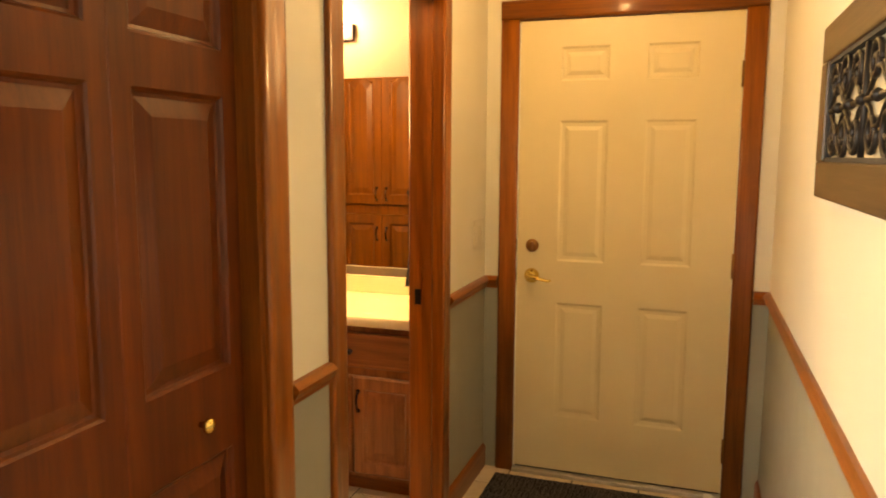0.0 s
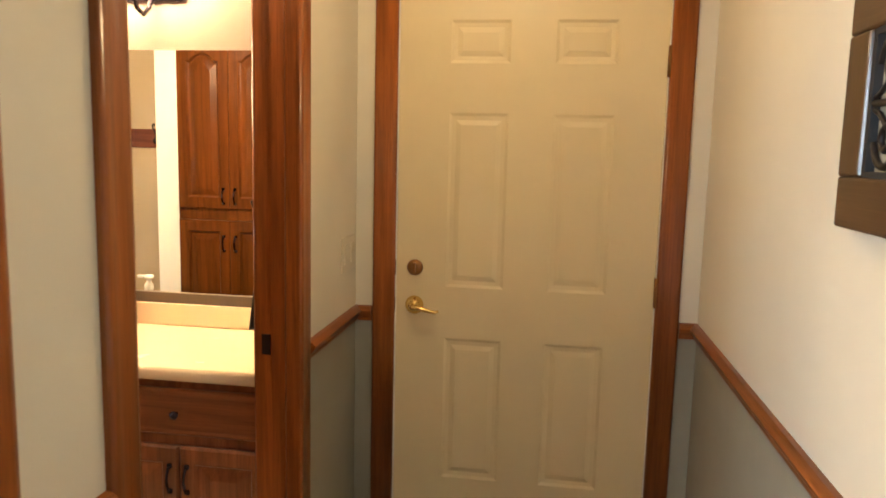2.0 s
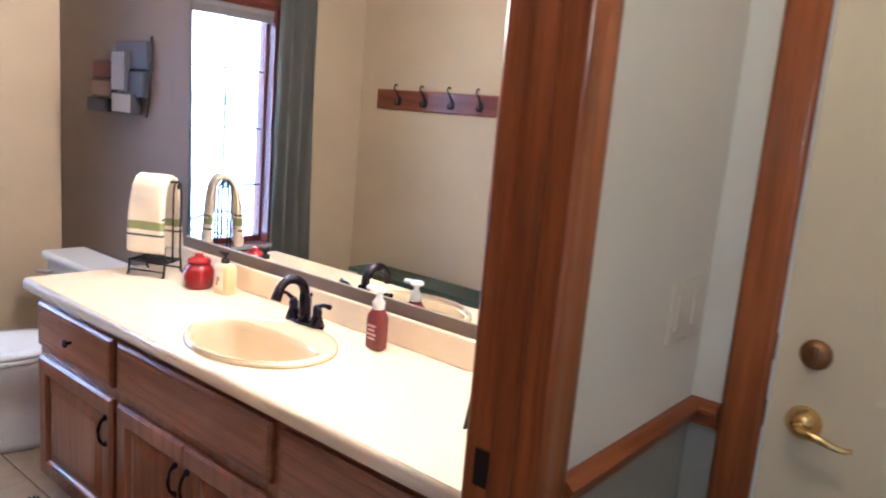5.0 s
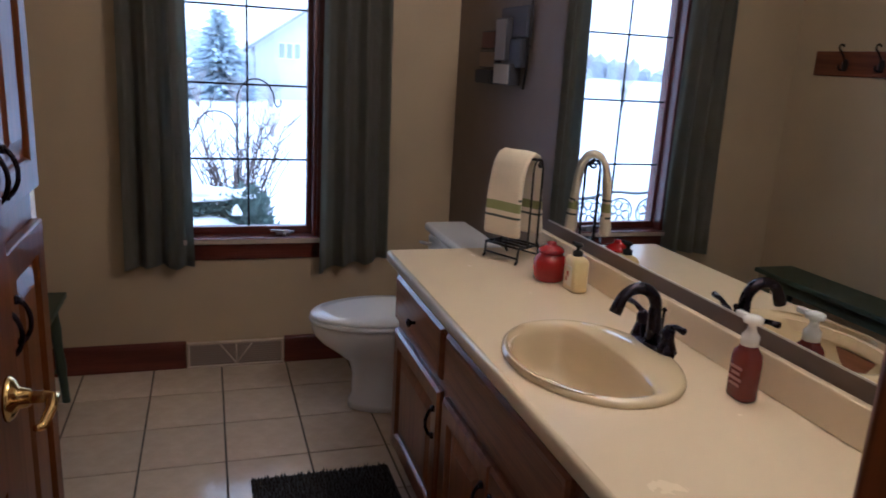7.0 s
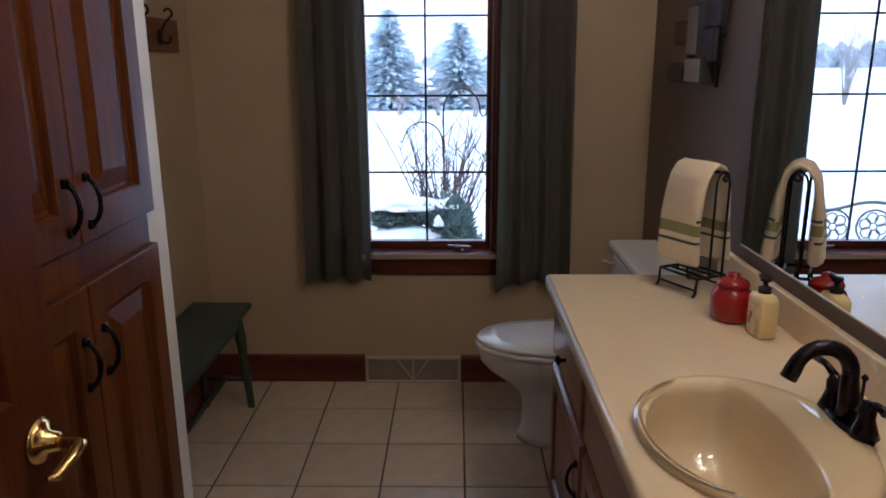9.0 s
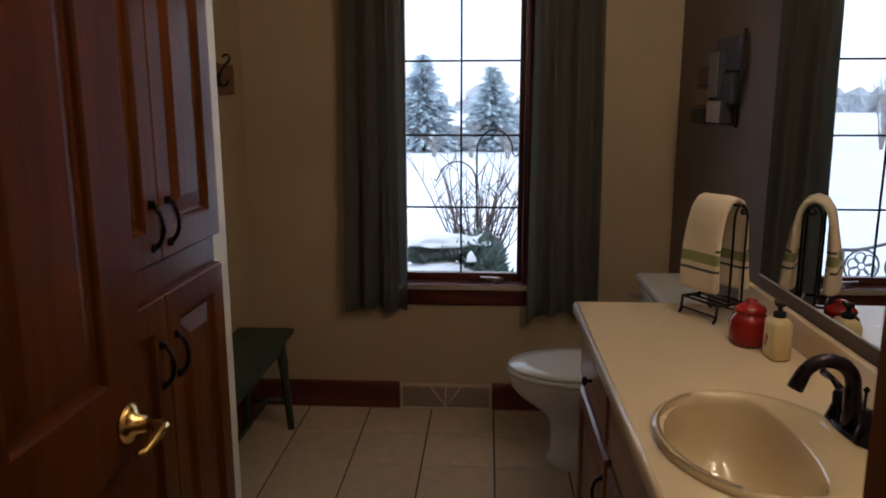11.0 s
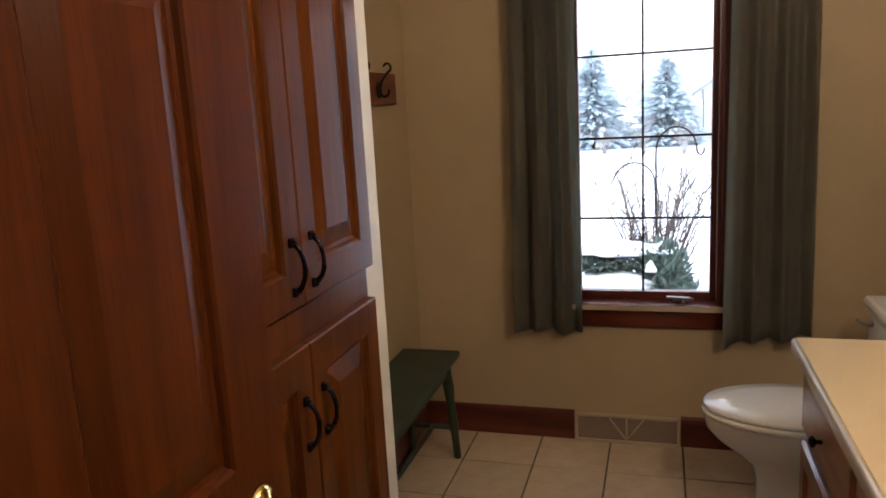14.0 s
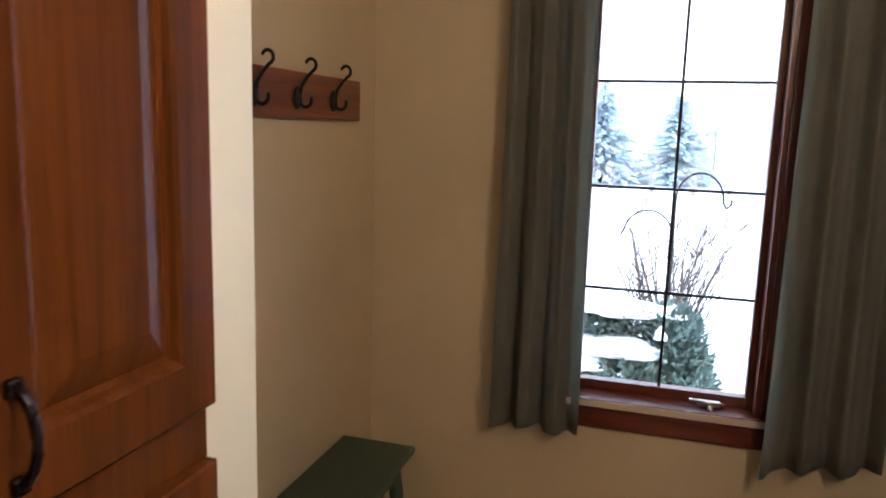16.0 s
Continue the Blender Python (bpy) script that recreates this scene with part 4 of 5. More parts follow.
def countertop():
    d = thing("countertop", (-1.99, 2.8, VZ), "almond laminate vanity countertop with a rolled front edge", "countertop")
    bm = bmesh.new()
    x0, x1, y0, y1 = -2.986, BE - 0.002, 2.535, BN - 0.002
    n = 48
    hole = [(SX + (SA - 0.02) * math.cos(2 * math.pi * i / n), SY + (SB - 0.02) * math.sin(2 * math.pi * i / n)) for i in range(n)]
    rim = []
    for i in range(n):
        c, s = math.cos(2 * math.pi * i / n), math.sin(2 * math.pi * i / n)
        k = min((x1 - SX if c > 0 else SX - x0) / max(abs(c), 1e-6), (y1 - SY if s > 0 else SY - (y0 + 0.012)) / max(abs(s), 1e-6))
        rim.append((SX + c * k, SY + s * k))
    # snap the corners
    for cx, cy in ((x0, y0 + 0.012), (x1, y0 + 0.012), (x1, y1), (x0, y1)):
        j = min(range(n), key=lambda i: (rim[i][0] - cx) ** 2 + (rim[i][1] - cy) ** 2)
        rim[j] = (cx, cy)
    hv = [bm.verts.new((*p, VZ)) for p in hole]
    rv = [bm.verts.new((*p, VZ)) for p in rim]
    hb = [bm.verts.new((*p, VZ - 0.03)) for p in hole]
    for i in range(n):
        j = (i + 1) % n
        bm.faces.new((hv[i], hv[j], rv[j], rv[i]))
        bm.faces.new((hv[j], hv[i], hb[i], hb[j]))
    # rounded nose
    prof = [(y0 + 0.012, VZ), (y0 + 0.006, VZ - 0.002), (y0 + 0.002, VZ - 0.006), (y0, VZ - 0.012), (y0, VZ - 0.034), (y0 + 0.004, VZ - 0.039), (y0 + 0.035, VZ - 0.040)]
    rows = [[bm.verts.new((x, y, z)) for y, z in prof] for x in (x0, x1)]
    for i in range(len(prof) - 1):
        bm.faces.new((rows[0][i], rows[1][i], rows[1][i + 1], rows[0][i + 1])).smooth = i < 6
    for r, x in ((rows[0], x0), (rows[1], x1)):
        bm.faces.new(r + [bm.verts.new((x, y1, VZ - 0.040)), bm.verts.new((x, y1, VZ))])
    part("slab", bm, LAMINATE, d)
    part_box("backsplash", d, (x0, x1, BN - 0.022, BN - 0.002, VZ + 0.001, VZ + 0.085), LAMINATE, "", 0.003)
    part_box("side_splash", d, (BE - 0.022, BE - 0.002, y0 + 0.04, BN - 0.022, VZ + 0.001, VZ + 0.085), LAMINATE, "", 0.003)
    settle(d)


countertop()


def basin():
    d = thing("sink", (SX, SY, VZ), "almond ceramic oval drop-in sink with rolled rim", "sink")
    bm = bmesh.new()
    prof = [(1.0, 0.001), (1.005, 0.006), (0.985, 0.013), (0.94, 0.017), (0.90, 0.0155), (0.865, 0.008), (0.835, -0.012), (0.815, -0.045), (0.765, -0.090), (0.66, -0.125), (0.45, -0.147), (0.25, -0.154), (0.09, -0.157)]
    n = 56
    loops = []
    for k, z in prof:
        lp = []
        for i in range(n):
            a = 2 * math.pi * i / n
            back = 0.03 * max(0.0, -(z - 0.01)) / 0.15
            inner = k < 0.93
            lp.append((SX + SA * k * math.cos(a), SY - 0.022 * inner + SB * k * (0.56 * math.sin(a) ** 0.42 if inner and math.sin(a) > 0 else math.sin(a)) - back * 0.3, VZ + z))
        loops.append(lp)
    ring_loft(bm, loops, True, False)
    part("bowl", bm, CERAMIC, d, "", True)
    bm = bmesh.new()
    lathe(bm, [(0.002, 0.004), (0.018, 0.004), (0.023, 0.002), (0.025, -0.002)], (SX, SY - 0.030, VZ - 0.156), 20)
    part("drain", bm, CHROME, d, "metal drain", True)
    settle(d)


basin()


def faucet():
    x, y, z = -2.012, 2.948, VZ + 0.012
    d = thing("faucet", (x, y, z), "dark bronze two-handle faucet with an arched spout", "faucet")
    bm = bmesh.new()
    lathe(bm, [(0.080, 0.0), (0.082, 0.006), (0.075, 0.012), (0.02, 0.013)], (x, y, z), 32, 0, 1.0, 0.30)
    part("base_plate", bm, BRONZE, d, "", True)
    bm = bmesh.new()
    pts = [(x, y, z + 0.008), (x, y - 0.002, z + 0.05), (x, y - 0.006, z + 0.09)] + [tuple(p) for p in arc((x, y - 0.055, z + 0.095), 0.050, 0, 165, 10, (0, 1, 0), (0, 0, 1))] + [(x, y - 0.112, z + 0.088)]
    tube(bm, pts, 0.0145, 14, 0, [1.5, 1.25, 1.05] + [1.0] * 6 + [0.95, 0.9, 0.9, 0.92, 1.0, 1.05])
    part("spout", bm, BRONZE, d, "", True)
    for sx in (-0.054, 0.054):
        bm = bmesh.new()
        lathe(bm, [(0.025, 0.008), (0.021, 0.018), (0.014, 0.040), (0.015, 0.058), (0.009, 0.070), (0.002, 0.073)], (x + sx, y, z), 18)
        s = 1 if sx > 0 else -1
        tube(bm, [(x + sx, y, z + 0.066), (x + sx + s * 0.03, y - 0.004, z + 0.078), (x + sx + s * 0.062, y - 0.008, z + 0.080)], 0.008, 10, 0, [1.0, 0.75, 1.05])
        part("handle", bm, BRONZE, d, "", True)
    bm = bmesh.new()
    tube(bm, [(x, y + 0.018, z + 0.01), (x, y + 0.020, z + 0.085)], 0.003, 8)
    lathe(bm, [(0.002, -0.006), (0.007, 0.0), (0.002, 0.007)], (x, y + 0.020, z + 0.088), 10)
    part("lift_rod", bm, BRONZE, d, "", True)
    settle(d)


faucet()


def mirror():
    d = thing("mirror", (-1.93, BN, 0.925), "large frameless wall mirror fixed above the vanity", "mirror")
    bm = bmesh.new()
    box(bm, -2.855, BE - 0.026, BN - 0.008, BN - 0.002, 0.928, 1.832)
    bmesh.ops.rotate(bm, verts=bm.verts[:], cent=(-2.855, BN - 0.008, 0), matrix=Matrix.Rotation(-0.0008, 3, "Z"))
    part("glass", bm, MIRROR, d)
    part_box("channel", d, (-2.855, BE - 0.026, BN - 0.0105, BN - 0.0005, 0.9235, 0.9275), paint("pale_metal_channel", (0.62, 0.58, 0.52), 0.3, 0.05), "slim pale metal channel", 0.0)
    settle(d)


mirror()


def vanity_light():
    z = 2.10
    d = thing("vanity_light", (-1.95, BN, z), "bronze bath light with three glowing bell shades", "wall lamp")
    part_box("back_plate", d, (-2.36, -1.54, BN - 0.022, BN - 0.001, z - 0.095, z - 0.015), BRONZE, "", 0.006)
    shade = bpy.data.materials.new("glowing_opal_glass")
    shade.use_nodes = True
    b = shade.node_tree.nodes["Principled BSDF"]
    b.inputs["Base Color"].default_value = (0.9, 0.82, 0.66, 1)
    b.inputs["Roughness"].default_value = 0.3
    b.inputs["Emission Color"].default_value = (1.0, 0.72, 0.42, 1)
    b.inputs["Emission Strength"].default_value = 13.5
    for x in (-2.25, -1.95, -1.65):
        bm = bmesh.new()
        tube(bm, [(x, BN - 0.02, z - 0.06), (x, BN - 0.05, z - 0.125), (x, BN - 0.09, z - 0.155), (x, BN - 0.13, z - 0.14), (x, BN - 0.146, z - 0.10), (x, BN - 0.146, z - 0.075)], 0.009, 8)
        lathe(bm, [(0.012, -0.085), (0.026, -0.078), (0.030, -0.066), (0.010, -0.064)], (x, BN - 0.146, z), 16)
        arm = part("arm", bm, BRONZE, d, "", True)
        bm = bmesh.new()
        lathe(bm, [(0.026, -0.064), (0.034, -0.045), (0.044, -0.010), (0.060, 0.035), (0.070, 0.050)], (x, BN - 0.146, z), 24, 0, 1, 1, False)
        part("shade", bm, shade, arm, "glowing opal glass shade", True).visible_shadow = False
    settle(d)


vanity_light()


# ---- toilet ----
def toilet():
    cx = -3.44
    d = thing("toilet", (cx, 2.7, 0), "white porcelain two-piece toilet with closed lid", "toilet")

    def egg(y_front, y_back, half, z, n=36, back_pow=1.0):
        out = []
        mid = y_front + (y_back - y_front) * 0.58
        for i in range(n):
            a = 2 * math.pi * i / n
            c, s = math.cos(a), math.sin(a)
            ry = (mid - y_front) if s < 0 else (y_back - mid)
            out.append((cx + half * c, mid + ry * s, z))
        return out

    bm = bmesh.new()
    ring_loft(bm, [egg(2.50, 2.98, 0.115, 0.0), egg(2.50, 2.98, 0.115, 0.03), egg(2.515, 2.95, 0.100, 0.06), egg(2.515, 2.94, 0.096, 0.15), egg(2.500, 2.94, 0.100, 0.205), egg(2.445, 2.93, 0.130, 0.250), egg(2.385, 2.92, 0.160, 0.295), egg(2.352, 2.91, 0.178, 0.335), egg(2.345, 2.90, 0.182, 0.365), egg(2.345, 2.90, 0.182, 0.385)])
    part("bowl", bm, PORCELAIN, d, "", True)
    bm = bmesh.new()
    ring_loft(bm, [egg(2.342, 2.86, 0.185, 0.386), egg(2.335, 2.865, 0.190, 0.392), egg(2.335, 2.865, 0.190, 0.402), egg(2.345, 2.86, 0.182, 0.408)])
    part("seat", bm, PORCELAIN, d, "", True)
    bm = bmesh.new()
    ring_loft(bm, [egg(2.342, 2.86, 0.185, 0.409), egg(2.337, 2.864, 0.189, 0.414), egg(2.345, 2.86, 0.183, 0.424), egg(2.42, 2.82, 0.13, 0.431), egg(2.52, 2.74, 0.05, 0.433)])
    part("lid", bm, PORCELAIN, d, "", True)
    part_box("tank", d, (cx - 0.235, cx + 0.235, 2.885, BN - 0.015, 0.36, 0.700), PORCELAIN, "", 0.022)
    part_box("tank_lid", d, (cx - 0.248, cx + 0.248, 2.870, BN - 0.010, 0.701, 0.738), PORCELAIN, "", 0.014)
    bm = bmesh.new()
    tube(bm, [(cx - 0.17, 2.888, 0.655), (cx - 0.17, 2.868, 0.655), (cx - 0.185, 2.860, 0.654), (cx - 0.245, 2.856, 0.646)], 0.008, 8, 0, [1.3, 1, 1, 0.8])
    part("flush_lever", bm, CHROME, d, "small metal flush lever", True)
    settle(d)


toilet()


# ---- things on the counter ----
def soap_bottle():
    x, y, z = -1.752, 2.990, VZ
    d = thing("soap_bottle", (x, y, z), "clear plastic bottle of red hand soap with white foam pump", "soap dispenser")
    bm = bmesh.new()
    sq = lambda w, h, zz: [(x + w * math.copysign(abs(math.cos(a)) ** 0.6, math.cos(a)), y + h * math.copysign(abs(math.sin(a)) ** 0.6, math.sin(a)), z + zz) for a in [2 * math.pi * i / 28 for i in range(28)]]
    ring_loft(bm, [sq(0.028, 0.020, 0.001), sq(0.031, 0.022, 0.006), sq(0.031, 0.022, 0.085), sq(0.028, 0.020, 0.100), sq(0.018, 0.016, 0.110), sq(0.016, 0.015, 0.116)])
    part("bottle", bm, paint("red_soap", (0.17, 0.028, 0.022), 0.12, 0.15), d, "translucent red bottle", True)
    pl = paint("pink_label", (0.50, 0.20, 0.17), 0.4, 0.3, 90.0)
    for zz, w in ((0.030, 0.014), (0.042, 0.018), (0.054, 0.012), (0.066, 0.016)):
        part_box("label_bar", d, (x - w, x + w, y - 0.0232, y - 0.0222, z + zz, z + zz + 0.006), pl, "pale printed bar")
    bm = bmesh.new()
    lathe(bm, [(0.018, 0.116), (0.018, 0.136), (0.013, 0.142), (0.009, 0.150), (0.009, 0.160), (0.020, 0.164), (0.020, 0.174), (0.012, 0.178), (0.002, 0.179)], (x, y, z), 20)
    box(bm, x - 0.046, x - 0.010, y - 0.007, y + 0.007, z + 0.163, z + 0.176, 0, 0.003)
    part("pump", bm, PORCELAIN, d, "white foaming pump", True)
    settle(d)


soap_bottle()


def candle():
    x, y, z = -2.588, 2.952, VZ
    d = thing("candle_jar", (x, y, z), "red glass jar candle with domed lid", "candle")
    bm = bmesh.new()
    lathe(bm, [(0.040, 0.001), (0.048, 0.006), (0.051, 0.03), (0.051, 0.062), (0.044, 0.078), (0.037, 0.083), (0.037, 0.088)], (x, y, z), 28)
    part("jar", bm, REDGLASS, d, "", True)
    bm = bmesh.new()
    lathe(bm, [(0.040, 0.088), (0.041, 0.094), (0.036, 0.102), (0.022, 0.109), (0.015, 0.113), (0.016, 0.120), (0.004, 0.124)], (x, y, z), 24)
    part("lid", bm, REDGLASS, d, "red glass lid", True)
    settle(d)


candle()


def lotion():
    x, y, z = -2.480, 2.985, VZ
    d = thing("lotion_bottle", (x, y, z), "cream lotion bottle with black pump and printed flower", "lotion bottle")
    bm = bmesh.new()
    sq = lambda w, h, zz: [(x + w * math.copysign(abs(math.cos(a)) ** 0.5, math.cos(a)), y + h * math.copysign(abs(math.sin(a)) ** 0.5, math.sin(a)), z + zz) for a in [2 * math.pi * i / 28 for i in range(28)]]
    ring_loft(bm, [sq(0.036, 0.022, 0.001), sq(0.041, 0.025, 0.006), sq(0.041, 0.025, 0.090), sq(0.033, 0.021, 0.100), sq(0.015, 0.013, 0.105)])
    part("bottle", bm, paint("cream_lotion", (0.72, 0.57, 0.27), 0.3, 0.1), d, "", True)
    bm = bmesh.new()
    lathe(bm, [(0.015, 0.105), (0.015, 0.118), (0.006, 0.121), (0.006, 0.131), (0.013, 0.134), (0.013, 0.142), (0.003, 0.144)], (x, y, z), 16)
    box(bm, x - 0.032, x - 0.008, y - 0.005, y + 0.005, z + 0.134, z + 0.142, 0, 0.002)
    part("pump", bm, DARK, d, "black pump", True)
    part_box("label", d, (x - 0.022, x + 0.022, y - 0.0268, y - 0.0250, z + 0.018, z + 0.075), paint("pale_label", (0.75, 0.68, 0.48), 0.4, 0.1), "pale printed label")
    bm = bmesh.new()
    box(bm, x - 0.007, x + 0.006, y - 0.0278, y - 0.0266, z + 0.045, z + 0.060, 0, 0.0004)
    box(bm, x - 0.012, x - 0.002, y - 0.0278, y - 0.0266, z + 0.030, z + 0.043, 0, 0.0004)
    part("flower_print", bm, paint("rust_print", (0.38, 0.10, 0.04), 0.4, 0.2), d, "rust-coloured flower print")
    settle(d)


lotion()


def towel_stand():
    x, y, z = -2.838, 2.930, VZ
    d = thing("towel_stand", (x, y, z), "dark wrought iron fingertip towel stand on the counter", "towel stand")
    hw, k = 0.070, 0.99
    a = math.radians(28)
    ux, uy = math.cos(a), math.sin(a)
    P = lambda u, v, w: (x + ux * u - uy * v, y + uy * u + ux * v, z + w * k)
    for u in (-hw, hw):
        bm = bmesh.new()
        tube(bm, [P(u, -0.064, 0.004), P(u, -0.056, 0.012), P(u, -0.052, 0.055), P(u, 0.052, 0.055), P(u, 0.056, 0.012), P(u, 0.064, 0.004)], 0.0045, 8)
        part("foot", bm, IRON, d, "", True)
    for v, w, r in ((-0.05, 0.055, 0.004), (-0.017, 0.055, 0.004), (0.017, 0.055, 0.004), (0.05, 0.055, 0.004), (-0.055, 0.022, 0.0032), (0.055, 0.022, 0.0032)):
        bm = bmesh.new()
        tube(bm, [P(-hw, v, w), P(hw, v, w)], r, 8)
        part("base_rod", bm, IRON, d, "", True)
    for u in (-0.03, hw + 0.014):
        bm = bmesh.new()
        r = 0.024
        tube(bm, [P(u, -r, 0.055), P(u, -r, 0.31)] + [P(u, -r * math.cos(t), 0.31 + 0.042 * math.sin(t)) for t in [math.pi * i / 8 for i in range(1, 8)]] + [P(u, r, 0.31), P(u, r, 0.055)], 0.0036, 8)
        part("hoop", bm, IRON, d, "", True)
    bm = bmesh.new()
    tube(bm, [P(-hw, 0, 0.348), P(hw + 0.014, 0, 0.348)] + [P(hw + 0.020, 0.013 * math.sin(t) * (1 - t / 9), 0.348 - 0.013 + 0.013 * math.cos(t) * (1 - t / 9)) for t in [0.5 * i for i in range(1, 14)]], 0.0045, 8)
    part("crossbar", bm, IRON, d, "bar with a scroll end", True)
    settle(d)
    # folded towel over the crossbar: outer and inner face of the thick fold
    t = thing("hand_towel", (x, y, z + 0.36), "folded cream hand towel with green stripes over the iron stand", "towel")
    mid = [(-0.062, 0.092), (-0.060, 0.16), (-0.056, 0.22), (-0.049, 0.29), (-0.040, 0.330), (-0.022, 0.356), (0.0, 0.364), (0.020, 0.356), (0.037, 0.330), (0.046, 0.28), (0.052, 0.20), (0.056, 0.092)]
    fine = []
    for (v0, w0), (v1, w1) in zip(mid, mid[1:]):
        c = max(1, int(abs(w1 - w0) / 0.007))
        fine += [(v0 + (v1 - v0) * i / c, w0 + (w1 - w0) * i / c) for i in range(c)]
    fine.append(mid[-1])
    bm = bmesh.new()
    loops = []
    for i, (v, w) in enumerate(fine):
        p, q = fine[max(0, i - 1)], fine[min(len(fine) - 1, i + 1)]
        tv, tw = q[0] - p[0], q[1] - p[1]
        g = math.hypot(tv, tw)
        nv, nw = -tw / g, tv / g
        th = (0.009 + 0.010 * max(0.0, (0.33 - w) / 0.24)) * (0.55 if i in (0, len(fine) - 1) else 1.0)
        lp = []
        for j in range(22):
            e = 2 * math.pi * j / 22
            ce, se = math.cos(e), math.sin(e)
            uu = (hw - 0.002) * math.copysign(abs(ce) ** 0.35, ce) * (1 + 0.05 * (0.36 - w) / 0.26)
            off = th * math.copysign(abs(se) ** 0.5, se) * (1 + 0.12 * math.sin(uu * 130 + w * 9))
            lp.append(P(uu, v + nv * off + 0.003 * math.sin(uu * 90 + w * 22), w + nw * off))
        loops.append(lp)
    ring_loft(bm, loops)
    bm.faces.ensure_lookup_table()
    for f in bm.faces:
        f.smooth = len(f.verts) == 4
        w = (f.calc_center_median().z - z) / k
        f.material_index = 1 if 0.176 < w < 0.204 else (2 if 0.156 < w < 0.163 or 0.211 < w < 0.217 else 0)
    part("cloth", bm, [TOWEL, OLIVE, NAVY], t)
    settle(t)


towel_stand()


def hanging_towel():
    y, z0 = 2.520, 0.957
    hook = thing("robe_hook", (BE, y, 1.30), "small black iron hook on the wall inside the doorway", "wall hook")
    bm = bmesh.new()
    box(bm, BE - 0.006, BE, y - 0.012, y + 0.012, 1.28, 1.34, 0, 0.002)
    tube(bm, [(BE - 0.004, y, 1.315), (BE - 0.030, y, 1.305), (BE - 0.045, y, 1.312), (BE - 0.050, y, 1.330)], 0.005, 8)
    part("hook", bm, IRON, hook, "", True)
    settle(hook)
    t = thing("dark_towel", (BE - 0.03, y, 1.31), "dark charcoal hand towel hanging from a wall hook", "towel")
    bm = bmesh.new()
    loops = []
    for i in range(13):
        w = i / 12
        half, deep, z = 0.014 + 0.040 * w ** 0.8, 0.007 + 0.014 * w ** 1.2, 1.312 + (z0 - 1.312) * w
        ring = []
        for j in range(40):
            e = 2 * math.pi * j / 40
            fold = 1 + 0.16 * w * math.sin(5 * e + 0.6) + 0.07 * math.sin(9 * e + 2 * w)
            ring.append((BE - 0.006 - deep + deep * math.cos(e) * (fold if math.cos(e) < 0 else 1), y + half * math.sin(e) * fold, z + 0.006 * w * math.sin(3 * e)))
        loops.append(ring)
    ring_loft(bm, loops)
    part("cloth", bm, fabric("charcoal_terry", (0.030, 0.026, 0.032), 500.0), t, "", True)
    settle(t)


hanging_towel()


# ---- plaque cluster ----
def plaque():
    d = thing("wall_plaque", (-3.36, BN, 1.36), "cluster of small painted wooden blocks on a dark iron frame", "wall decor")
    cols = {"dark": paint("charcoal_block", (0.025, 0.022, 0.028), 0.5, 0.2), "rust": paint("rust_block", (0.11, 0.030, 0.024), 0.5, 0.2), "cream": paint("cream_block", (0.34, 0.29, 0.24), 0.5, 0.15), "tan": paint("tan_block", (0.20, 0.125, 0.075), 0.5, 0.2), "slate": paint("slate_block", (0.050, 0.042, 0.050), 0.5, 0.2), "pale": paint("pale_block", (0.235, 0.20, 0.19), 0.5, 0.15)}
    for x0, x1, z0, z1, c, dep in ((-3.385, -3.125, 1.530, 1.642, "slate", 0.024), (-3.372, -3.262, 1.445, 1.602, "pale", 0.048), (-3.560, -3.402, 1.490, 1.560, "rust", 0.034), (-3.586, -3.408, 1.416, 1.484, "tan", 0.030), (-3.612, -3.432, 1.354, 1.408, "dark", 0.036), (-3.318, -3.150, 1.424, 1.526, "slate", 0.032), (-3.366, -3.205, 1.358, 1.438, "cream", 0.050)):
        body = part_box("block", d, (x0, x1, BN - dep, BN - 0.006, z0, z1), cols["dark"], "", 0.003)
        part_box("face", body, (x0 + 0.004, x1 - 0.010, BN - dep - 0.003, BN - dep - 0.0005, z0 + 0.004, z1 - 0.005), cols[c])
    bm = bmesh.new()
    tube(bm, [(-3.13, BN - 0.012, 1.66), (-3.118, BN - 0.02, 1.55), (-3.125, BN - 0.02, 1.42), (-3.16, BN - 0.012, 1.35)], 0.005, 8)
    tube(bm, [(-3.60, BN - 0.009, 1.50), (-3.13, BN - 0.009, 1.50)], 0.004, 8)
    part("iron_frame", bm, IRON, d, "", True)
    settle(d)


plaque()


